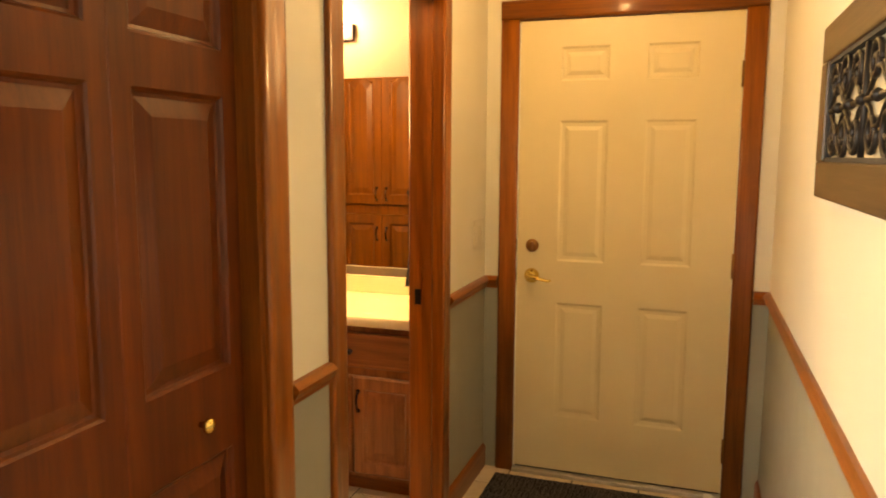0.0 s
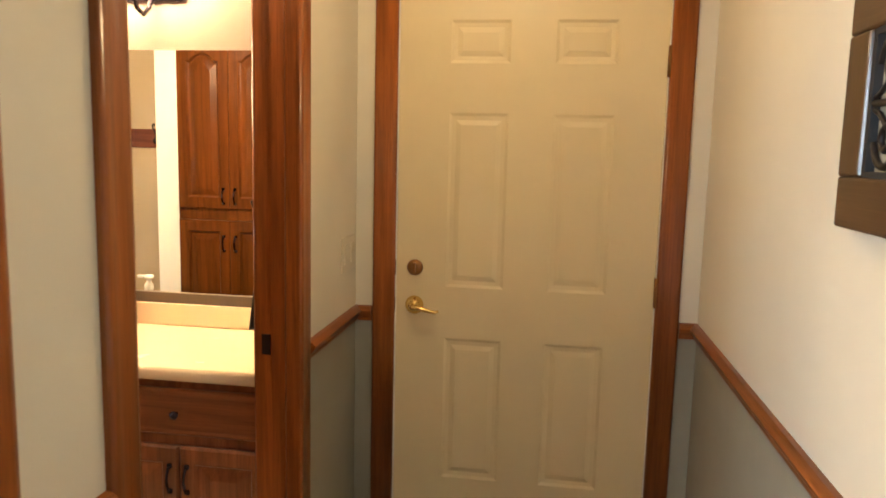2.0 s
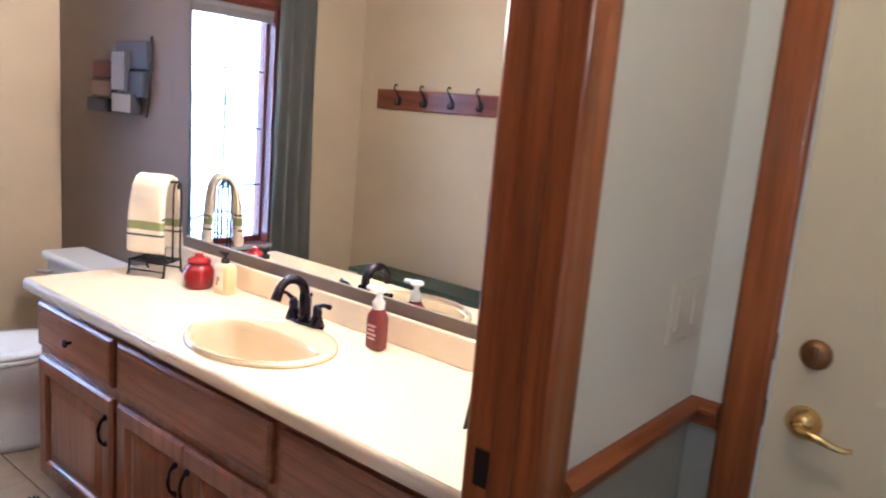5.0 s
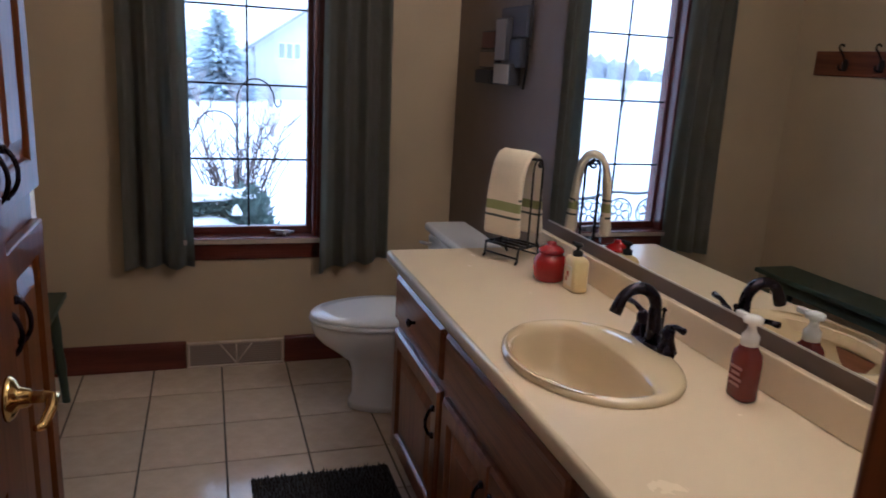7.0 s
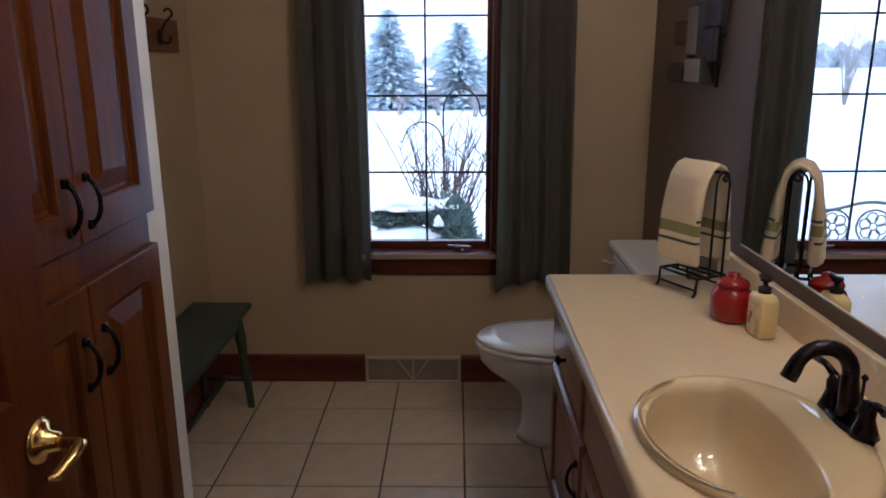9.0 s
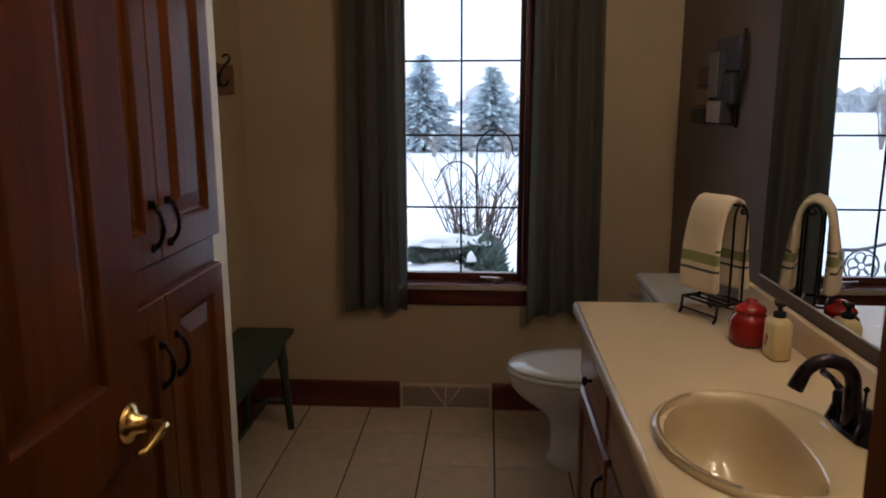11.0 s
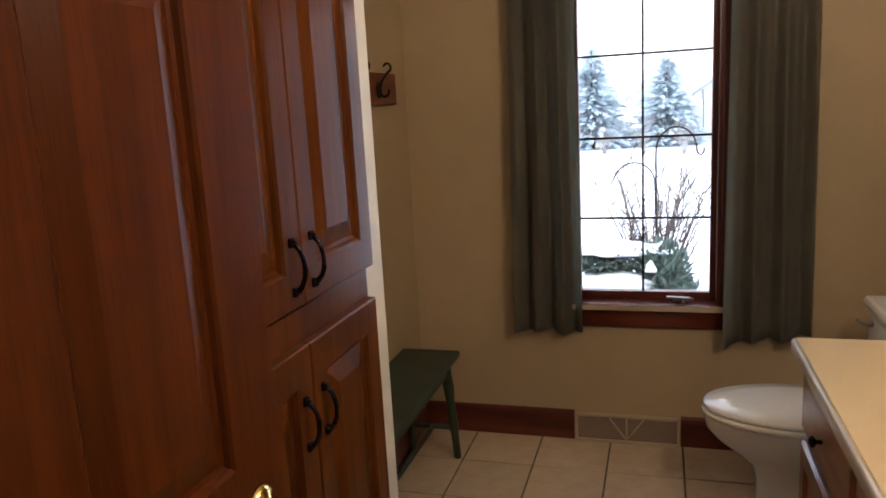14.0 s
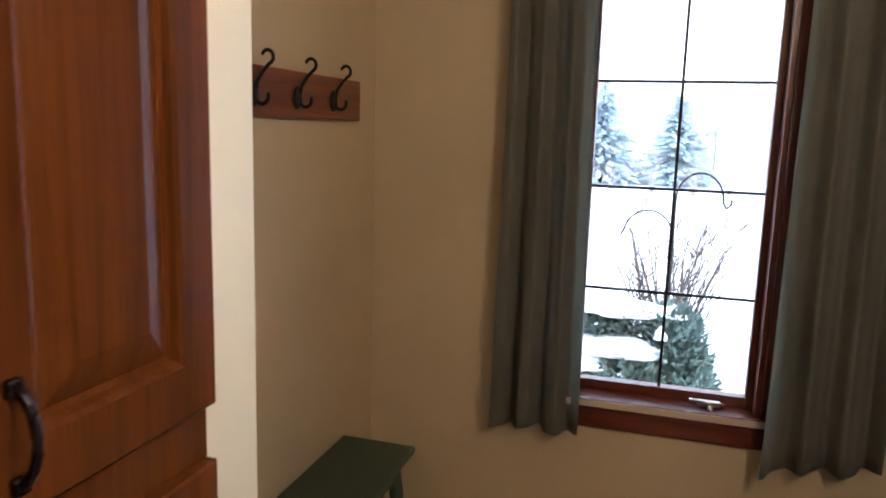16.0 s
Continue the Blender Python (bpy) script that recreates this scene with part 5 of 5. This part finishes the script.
# ---- mats ----
def mat_of(name, x0, x1, y0, y1, label, category, height, material, tufts, seed):
    d = thing(name, ((x0 + x1) / 2, (y0 + y1) / 2, 0.0), label, category)
    part_box("backing", d, (x0, x1, y0, y1, 0.0005, height * 0.4), material, "", 0.003)
    bm = bmesh.new()
    rnd = random.Random(seed)
    nx, ny = int((x1 - x0) / tufts), int((y1 - y0) / tufts)
    for i in range(nx):
        for j in range(ny):
            cx, cy = x0 + (i + 0.5 + rnd.uniform(-0.3, 0.3)) * tufts, y0 + (j + 0.5 + rnd.uniform(-0.3, 0.3)) * tufts
            h = height * rnd.uniform(0.75, 1.25)
            r = tufts * 0.55
            top = bm.verts.new((cx + rnd.uniform(-0.4, 0.4) * tufts, cy + rnd.uniform(-0.4, 0.4) * tufts, h))
            ring = [bm.verts.new((cx + r * math.cos(k * 2.094 + i), cy + r * math.sin(k * 2.094 + i), height * 0.35)) for k in range(3)]
            for k in range(3):
                bm.faces.new((ring[k], ring[(k + 1) % 3], top))
    part("nap", bm, material, d)["kind"] = "stuff"
    settle(d)


mat_of("bath_mat", -2.935, -2.12, 2.075, 2.555, "dark plush bath mat lying before the vanity", "bath mat", 0.022, MATCLOTH, 0.011, 5)
mat_of("door_mat", -0.80, 0.16, 2.50, 2.990, "dark brown entry mat lying before the door", "door mat", 0.010, fabric("brown_black_coir", (0.022, 0.015, 0.011), 120.0, 0.9, 0.5), 0.012, 6)


def wedge():
    d = thing("door_stop", (0.13, 3.0, 0.0), "small white rubber door stop on the floor by the door", "door stop")
    bm = bmesh.new()
    ring_loft(bm, [[(x, y, z) for y, z in ((2.985, 0.001), (3.025, 0.001), (3.025, 0.032), (2.985, 0.006))] for x in (0.115, 0.150)], True, True, 0, False)
    part("wedge", bm, WHITE, d)
    settle(d)


wedge()


# ---- outdoors ----
GROUND = -0.35


def snow_material():
    m, n, l, b = shader("fresh_snow", 0.75)
    v = mapped(n, l, (1, 1, 1))
    col = ramp(n, l, noise_of(n, l, v, 0.35, 5), [(0.3, (0.72, 0.75, 0.80)), (0.7, (0.86, 0.88, 0.90))])
    l.new(col, b.inputs["Base Color"])
    bump(n, l, b, noise_of(n, l, v, 3.0, 6), 0.4, 0.05)
    return m


SNOW = snow_material()
# spruce needles: winter haze and window glare mixed into a pale blue colour
NEEDLE = paint("haze_paled_spruce_needles", (0.64, 0.71, 0.76), 0.8, 0.35, 4.0, 0.1)
JUNIPER = paint("juniper_green", (0.22, 0.29, 0.26), 0.75, 0.4, 12.0, 0.1)
BARK = paint("grey_brown_bark", (0.10, 0.075, 0.060), 0.85, 0.3, 40.0, 0.4)
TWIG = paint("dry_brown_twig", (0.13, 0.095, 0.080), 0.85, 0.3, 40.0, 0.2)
# same twigs far off, lightened in colour to stand for haze
FARTWIG = paint("haze_paled_twig", (0.36, 0.32, 0.30), 0.85, 0.2, 10.0, 0.1)
SIDING = paint("pale_siding", (0.62, 0.62, 0.62), 0.7, 0.04)

bm = bmesh.new()
steps = [-300, -120, -60, -40, -30, -22, -16, -12, -9, -7, -5.5, -4.2, 0, 6, 30, 120, 300]
grid = [[bm.verts.new((x, y, GROUND + (0.05 * noise.noise((x * 0.2, y * 0.2, 0)) if -60 < x < -5 and abs(y) < 60 else 0))) for y in sorted([-q for q in steps])] for x in steps]
for r0, r1 in zip(grid, grid[1:]):
    for j in range(len(r0) - 1):
        bm.faces.new((r0[j], r0[j + 1], r1[j + 1], r1[j])).smooth = True
tagged(mesh_object("ground", bm, SNOW), "snow-covered lawn reaching the horizon", "ground", "", "structure")
setting("foundation", [(BW - 0.15, HR + 0.12, SOUTH - 0.12, EN + 0.14, GROUND - 0.1, -0.101)], paint("grey_concrete", (0.3, 0.3, 0.29), 0.9, 0.15), "grey concrete foundation")
setting("wall_outside_entry", [(-0.9, 0.36, 3.45, 3.5, 0.0, TOP)], CREAM, "plain wall closing the porch")


def tuft(vs, fs, p, d, size, rnd):
    """Two crossed slivers of foliage at p along d."""
    side = d.cross(Vector((0, 0, 1)))
    side = side.normalized() if side.length > 1e-4 else Vector((1, 0, 0))
    for s in (side, (side.cross(d) * 0.6 + side * rnd.uniform(-0.5, 0.5))):
        i = len(vs)
        vs += [tuple(p - s * size * 0.35), tuple(p + s * size * 0.35), tuple(p + d * size)]
        fs.append((i, i + 1, i + 2))


def pydata(name, vs, fs, material, parent):
    me = bpy.data.meshes.new(name)
    me.from_pydata(vs, [], fs)
    me.materials.append(material)
    ob = new(name, me)
    ob.parent = parent
    return ob


def spruce(x, y, height, half, seed):
    rnd = random.Random(seed)
    d = thing("spruce_tree", (x, y, GROUND), "blue-green spruce tree standing in snow", "tree", "spruces across the lawn")
    bm = bmesh.new()
    tube(bm, [(0, 0, -0.05), (0.01, 0, height * 0.4), (0, 0.01, height * 0.97)], 0.09, 8, 0, [1, 0.6, 0.1])
    part("trunk", bm, BARK, d)
    vs, fs = [], []
    z = 0.10 * height
    while z < height * 0.99:
        k = 1 - z / height
        reach = half * (k ** 0.72) * rnd.uniform(0.85, 1.15)
        for b in range(int(9 + 16 * k)):
            a = rnd.uniform(0, 2 * math.pi)
            r = reach * rnd.uniform(0.55, 1.15)
            droop = rnd.uniform(-0.30, 0.05) - 0.1 * k
            out = Vector((math.cos(a), math.sin(a), droop)).normalized()
            n = max(2, int(r / 0.10))
            for q in range(n):
                s = (q + 0.6) / n
                p = Vector((0, 0, z)) + out * r * s
                dd = (out + Vector((rnd.uniform(-0.5, 0.5), rnd.uniform(-0.5, 0.5), rnd.uniform(-0.15, 0.35)))).normalized()
                tuft(vs, fs, p, dd, rnd.uniform(0.18, 0.34), rnd)
        z += height * 0.026
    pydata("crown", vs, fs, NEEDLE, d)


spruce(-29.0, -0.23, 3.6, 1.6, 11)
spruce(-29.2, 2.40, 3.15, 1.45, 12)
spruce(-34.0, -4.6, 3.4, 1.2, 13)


def bare_shrub(name, x, y, height, spread, stems, seed, label, thick=0.008, lean=0.6):
    rnd = random.Random(seed)
    d = thing(name, (x, y, GROUND), label, "shrub" if height < 1.9 else "tree")
    bm = bmesh.new()
    for i in range(stems):
        a = rnd.uniform(0, 2 * math.pi)
        top = Vector((math.cos(a) * spread * rnd.uniform(0.2, 1), math.sin(a) * spread * rnd.uniform(0.2, 1), height * rnd.uniform(0.65, 1.0)))
        pts = [Vector((math.cos(a) * 0.04, math.sin(a) * 0.04, -0.03))]
        for q in range(1, 5):
            s = q / 4
            pts.append(Vector((top.x * s ** 1.3, top.y * s ** 1.3, top.z * s)) + Vector((rnd.uniform(-1, 1), rnd.uniform(-1, 1), 0)) * spread * 0.06)
        tube(bm, pts, thick, 5, 0, [1, 0.85, 0.65, 0.45, 0.2])
        for q in range(6):
            s = rnd.uniform(0.30, 0.92)
            j = min(3, int(s * 4))
            base = pts[j].lerp(pts[j + 1], s * 4 - j)
            e = base + Vector((rnd.uniform(-1, 1) * spread * 0.35, rnd.uniform(-1, 1) * spread * 0.35, height * rnd.uniform(0.08, 0.22)))
            tube(bm, [base, base.lerp(e, 0.5) + Vector((0, 0, -0.01)), e], thick * 0.5, 4, 0, [1, 0.7, 0.25])
    # distant plants take the twig colour with haze painted in
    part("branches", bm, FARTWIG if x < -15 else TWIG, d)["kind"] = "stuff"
    return d


bare_shrub("bare_shrub", -6.75, 2.16, 1.42, 0.58, 40, 21, "leafless brown shrub standing in snow behind the evergreen", 0.0095)
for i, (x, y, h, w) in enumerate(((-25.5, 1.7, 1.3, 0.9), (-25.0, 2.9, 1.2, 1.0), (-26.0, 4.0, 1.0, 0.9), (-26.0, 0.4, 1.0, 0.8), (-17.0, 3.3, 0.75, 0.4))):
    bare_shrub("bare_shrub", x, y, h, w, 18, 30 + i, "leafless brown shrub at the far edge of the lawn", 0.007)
bare_shrub("young_tree", -30.2, -11.2, 3.4, 1.0, 22, 41, "bare vase-shaped young tree in snow", 0.016)
bare_shrub("young_tree", -32.9, -15.1, 3.2, 0.9, 20, 42, "bare vase-shaped young tree in snow", 0.016)


def juniper():
    cx, cy = -6.02, 2.10
    d = thing("juniper_bush", (cx, cy, GROUND), "low spreading evergreen bush loaded with snow beside the window", "bush")
    rnd = random.Random(5)
    # boughs: a tall rounded clump, a high bough and a lower skirt reaching to the south
    lobes = ((0.00, 0.13, 0.52, 0.19, 0.17, 0.28, 1500), (0.02, 0.20, 0.32, 0.22, 0.17, 0.26, 1200), (-0.06, -0.10, 0.70, 0.16, 0.24, 0.07, 800), (-0.02, -0.30, 0.66, 0.12, 0.16, 0.05, 350), (0.10, -0.16, 0.36, 0.22, 0.28, 0.17, 1500), (0.12, -0.40, 0.28, 0.20, 0.18, 0.20, 1000), (0.14, 0.02, 0.22, 0.24, 0.22, 0.20, 1000))
    vs, fs = [], []
    for lx, ly, lz, rx, ry, rz, count in lobes:
        for i in range(count):
            v = Vector((rnd.gauss(0, 1), rnd.gauss(0, 1), rnd.gauss(0, 1))).normalized()
            k = rnd.uniform(0.55, 1.08) * (1 + 0.22 * noise.noise(v * 2.3 + Vector((lx * 30, ly * 30, lz * 9))))
            p = Vector((lx + v.x * rx * k, ly + v.y * ry * k, lz + v.z * rz * k))
            if p.z < 0.02:
                continue
            dd = (v + Vector((rnd.uniform(-0.6, 0.6), rnd.uniform(-0.6, 0.6), 0.35))).normalized()
            tuft(vs, fs, p, dd, rnd.uniform(0.030, 0.070), rnd)
    pydata("foliage", vs, fs, JUNIPER, d)
    for sx, sy, sz, ra, rb, rc in ((0.06, -0.20, 0.585, 0.20, 0.27, 0.055), (0.16, -0.40, 0.50, 0.15, 0.16, 0.05), (-0.06, -0.18, 0.785, 0.17, 0.27, 0.045), (0.20, 0.04, 0.71, 0.035, 0.035, 0.03), (0.32, -0.22, 0.33, 0.08, 0.12, 0.04), (-0.02, 0.10, 0.80, 0.10, 0.08, 0.025)):
        bm = bmesh.new()
        bmesh.ops.create_icosphere(bm, subdivisions=4, radius=1.0)
        for v in bm.verts:
            at = v.co.copy()
            q = 1 + 0.28 * noise.noise(at * 1.8 + Vector((sx * 40, sy * 40, 0))) + 0.12 * noise.noise(at * 5.0 + Vector((sy * 20, sx * 20, 3)))
            sag = 0.5 if at.z < 0 else 1.0
            v.co = Vector((sx + at.x * ra * q, sy + at.y * rb * q, sz + at.z * rc * q * sag - 0.04 * (at.x ** 2 + at.y ** 2)))
        part("snow_cap", bm, SNOW, d, "white snow cap", True)


juniper()


def shepherd_hook():
    x = -6.30
    d = thing("shepherd_hook", (x, 2.175, GROUND), "black metal double shepherd hook standing in snow", "plant hook")
    bm = bmesh.new()
    z0 = -GROUND
    tube(bm, [(0, 0, -0.05), (0.0, 0.0, 0.6), (0, -0.005, z0 + 1.07)] + [tuple(p) for p in arc((0, 0.13, z0 + 1.07), 0.135, 180, 10, 12, (0, 1, 0), (0, 0, 1.2))] + [(0, 0.265, z0 + 1.06), (0, 0.285, z0 + 1.03), (0, 0.31, z0 + 1.05), (0, 0.312, z0 + 1.085)], 0.0065, 8)
    part("pole", bm, IRON, d, "", True)
    bm = bmesh.new()
    tube(bm, [(0, -0.006, z0 + 0.70), (0, -0.01, z0 + 0.84)] + [tuple(p) for p in arc((0, -0.155, z0 + 0.84), 0.145, 0, 165, 12, (0, 1, 0), (0, 0, 1.05))] + [(0, -0.315, z0 + 0.84), (0, -0.335, z0 + 0.86)], 0.0055, 8)
    part("side_hook", bm, IRON, d, "", True)


shepherd_hook()


OLDMETAL = paint("weathered_cast_metal", (0.17, 0.18, 0.19), 0.6, 0.3, 40.0, 0.2, 0.2)


def garden_bench():
    x, y0, y1 = -5.30, 0.43, 1.675
    d = thing("garden_bench", (x, (y0 + y1) / 2, GROUND), "weathered grey cast metal garden bench with scroll back in snow", "garden bench")
    parts = []
    top = []
    for i in range(25):
        s = i / 24
        top.append((x, y0 + (y1 - y0) * s, 0.53 + 0.05 * math.sin(math.pi * s) + 0.012 * math.sin(6 * math.pi * s)))
    bm = bmesh.new()
    tube(bm, top, 0.011, 8)
    tube(bm, [(x, y0, 0.31), (x, y1, 0.31)], 0.012, 8)
    parts.append(part("back_frame", bm, OLDMETAL, d, "", True))
    for k in range(5):
        cy = y0 + (y1 - y0) * (k + 0.5) / 5
        bm = bmesh.new()
        tube(bm, [tuple(p) for p in arc((x, cy, 0.425), 0.105, 0, 360, 20, (0, 1, 0), (0, 0, 1))], 0.007, 6)
        for a in range(6):
            t = a * math.pi / 3 + 0.3
            tube(bm, [tuple(p) for p in arc((x, cy + 0.055 * math.cos(t), 0.425 + 0.055 * math.sin(t)), 0.034, 0, 360, 10, (0, 1, 0), (0, 0, 1))], 0.005, 5)
        parts.append(part("scroll_panel", bm, OLDMETAL, d, "", True))
    for y in (y0, y1):
        bm = bmesh.new()
        tube(bm, [(x, y, GROUND), (x, y, 0.53)], 0.016, 8)
        tube(bm, [(x - 0.02, y, 0.22), (x - 0.42, y, 0.24), (x - 0.47, y, 0.15), (x - 0.44, y, GROUND)], 0.014, 8)
        parts.append(part("side_frame", bm, OLDMETAL, d, "", True))
    for k in range(6):
        parts.append(part_box("seat_slat", d, (x - 0.43 + k * 0.07, x - 0.385 + k * 0.07, y0, y1, 0.055, 0.072), WALNUT[1]))
    bm = bmesh.new()
    box(bm, x - 0.44, x - 0.03, y0 + 0.02, y1 - 0.02, 0.073, 0.13, 0, 0.025)
    parts.append(part("snow_cover", bm, SNOW, d, "snow lying on the seat"))
    settle(d)


garden_bench()


def house():
    x, y0, y1 = -30.5, 3.75, 10.2
    d = thing("neighbour_house", (x, (y0 + y1) / 2, GROUND), "pale sided house with snowy gable roof across the lawn", "house")
    e, ym, pk = 1.75, (y0 + y1) / 2, 3.95
    bm = bmesh.new()
    lo = [(y0, GROUND), (y1, GROUND), (y1, e), (ym, pk), (y0, e)]
    ring_loft(bm, [[(x, y, z) for y, z in lo], [(x - 9, y, z) for y, z in lo]], True, True, 0, False)
    parts = [part("wall", bm, SIDING, d)]
    for s, (ya, yb) in ((-1, (y0 - 0.45, ym)), (1, (y1 + 0.45, ym))):
        za = e - 0.45 * (pk - e) / (ym - y0)
        bm = bmesh.new()
        ring_loft(bm, [[(xx, ya, za + 0.02), (xx, yb, pk + 0.02), (xx, yb, pk + 0.20), (xx, ya, za + 0.20)] for xx in (x + 0.35, x - 9.3)], True, True, 0, False)
        parts.append(part("roof", bm, SNOW, d, "snow-covered roof slope"))
        bm = bmesh.new()
        ring_loft(bm, [[(xx, ya, za - 0.10), (xx, yb, pk - 0.10), (xx, yb, pk + 0.018), (xx, ya, za + 0.018)] for xx in (x + 0.37, x + 0.33)], True, True, 0, False)
        parts.append(part("fascia", bm, paint("grey_fascia", (0.32, 0.33, 0.36), 0.6, 0.1), d, "grey gable fascia"))
    gl = paint("dim_window_glass", (0.34, 0.37, 0.42), 0.1, 0.1)
    for k in range(3):
        w = part_box("window", d, (x - 0.05, x + 0.03, 4.62 + k * 0.30, 4.88 + k * 0.30, 1.18, 1.80), WHITE)
        part_box("pane", w, (x + 0.031, x + 0.036, 4.65 + k * 0.30, 4.85 + k * 0.30, 1.22, 1.76), gl)
        parts.append(w)
    parts.append(part_box("porch", d, (x - 2.0, x + 0.4, 2.9, 3.7, GROUND, 1.25), SIDING, "pale side porch"))
    settle(d)


house()

vs, fs = [], []
rnd = random.Random(77)
for i in range(520):
    a = math.radians(rnd.uniform(95, 265))
    r = rnd.uniform(150, 210)
    cx, cy, h, w = r * math.cos(a), r * math.sin(a), rnd.uniform(2.0, 5.5), rnd.uniform(1.6, 4.0)
    k = len(vs)
    vs += [(cx + w * math.cos(q * 1.2566), cy + w * math.sin(q * 1.2566), GROUND) for q in range(5)]
    vs += [(cx + w * 0.8 * math.cos(q * 1.2566 + 0.4), cy + w * 0.8 * math.sin(q * 1.2566 + 0.4), h * rnd.uniform(0.5, 0.8)) for q in range(5)]
    vs.append((cx, cy, h))
    for q in range(5):
        fs += [(k + q, k + (q + 1) % 5, k + 5 + (q + 1) % 5, k + 5 + q), (k + 5 + q, k + 5 + (q + 1) % 5, k + 10)]
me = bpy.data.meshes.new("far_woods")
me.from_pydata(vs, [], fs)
# the pale blue-grey is distance haze put into the woods' colour
me.materials.append(paint("haze_greyed_woods", (0.42, 0.44, 0.47), 0.9, 0.3, 0.5, 0.0))
tagged(new("far_woods", me), "distant line of bare winter woods, haze painted in as pale grey", "woods", "", "stuff")


# ---- floor tiles, last ----
PITCH, GAP = 0.2935, 0.0065
tile_mesh = None


def tiles(x0, x1, y0, y1, ox, oy):
    global tile_mesh
    if tile_mesh is None:
        bm = bmesh.new()
        h, c = (PITCH - GAP) / 2, 0.0018
        rows = [[bm.verts.new((sx * q, sy * q, z)) for sx, sy in ((-1, -1), (1, -1), (1, 1), (-1, 1))] for q, z in ((h, -0.005), (h, -c), (h - c, 0.0))]
        for a, b in zip(rows, rows[1:]):
            for i in range(4):
                bm.faces.new((a[i], a[(i + 1) % 4], b[(i + 1) % 4], b[i]))
        bm.faces.new(rows[-1])
        tile_mesh = bpy.data.meshes.new("tile")
        bm.to_mesh(tile_mesh)
        bm.free()
        tile_mesh.materials.append(TILE)
    i0, i1 = math.floor((x0 - ox) / PITCH), math.ceil((x1 - ox) / PITCH)
    j0, j1 = math.floor((y0 - oy) / PITCH), math.ceil((y1 - oy) / PITCH)
    for i in range(i0, i1):
        for j in range(j0, j1):
            ob = new("tile", tile_mesh)
            ob.parent = floor
            ob.location = (ox + (i + 0.5) * PITCH, oy + (j + 0.5) * PITCH, random.uniform(-0.0004, 0.0))
            ob.rotation_euler = (random.uniform(-0.001, 0.001), random.uniform(-0.001, 0.001), 0)


tiles(BW, BE - 0.05, BS, BN, -3.09, 1.705)
tiles(BE + 0.25, HR, 0.0, EN, -3.09, 1.705)
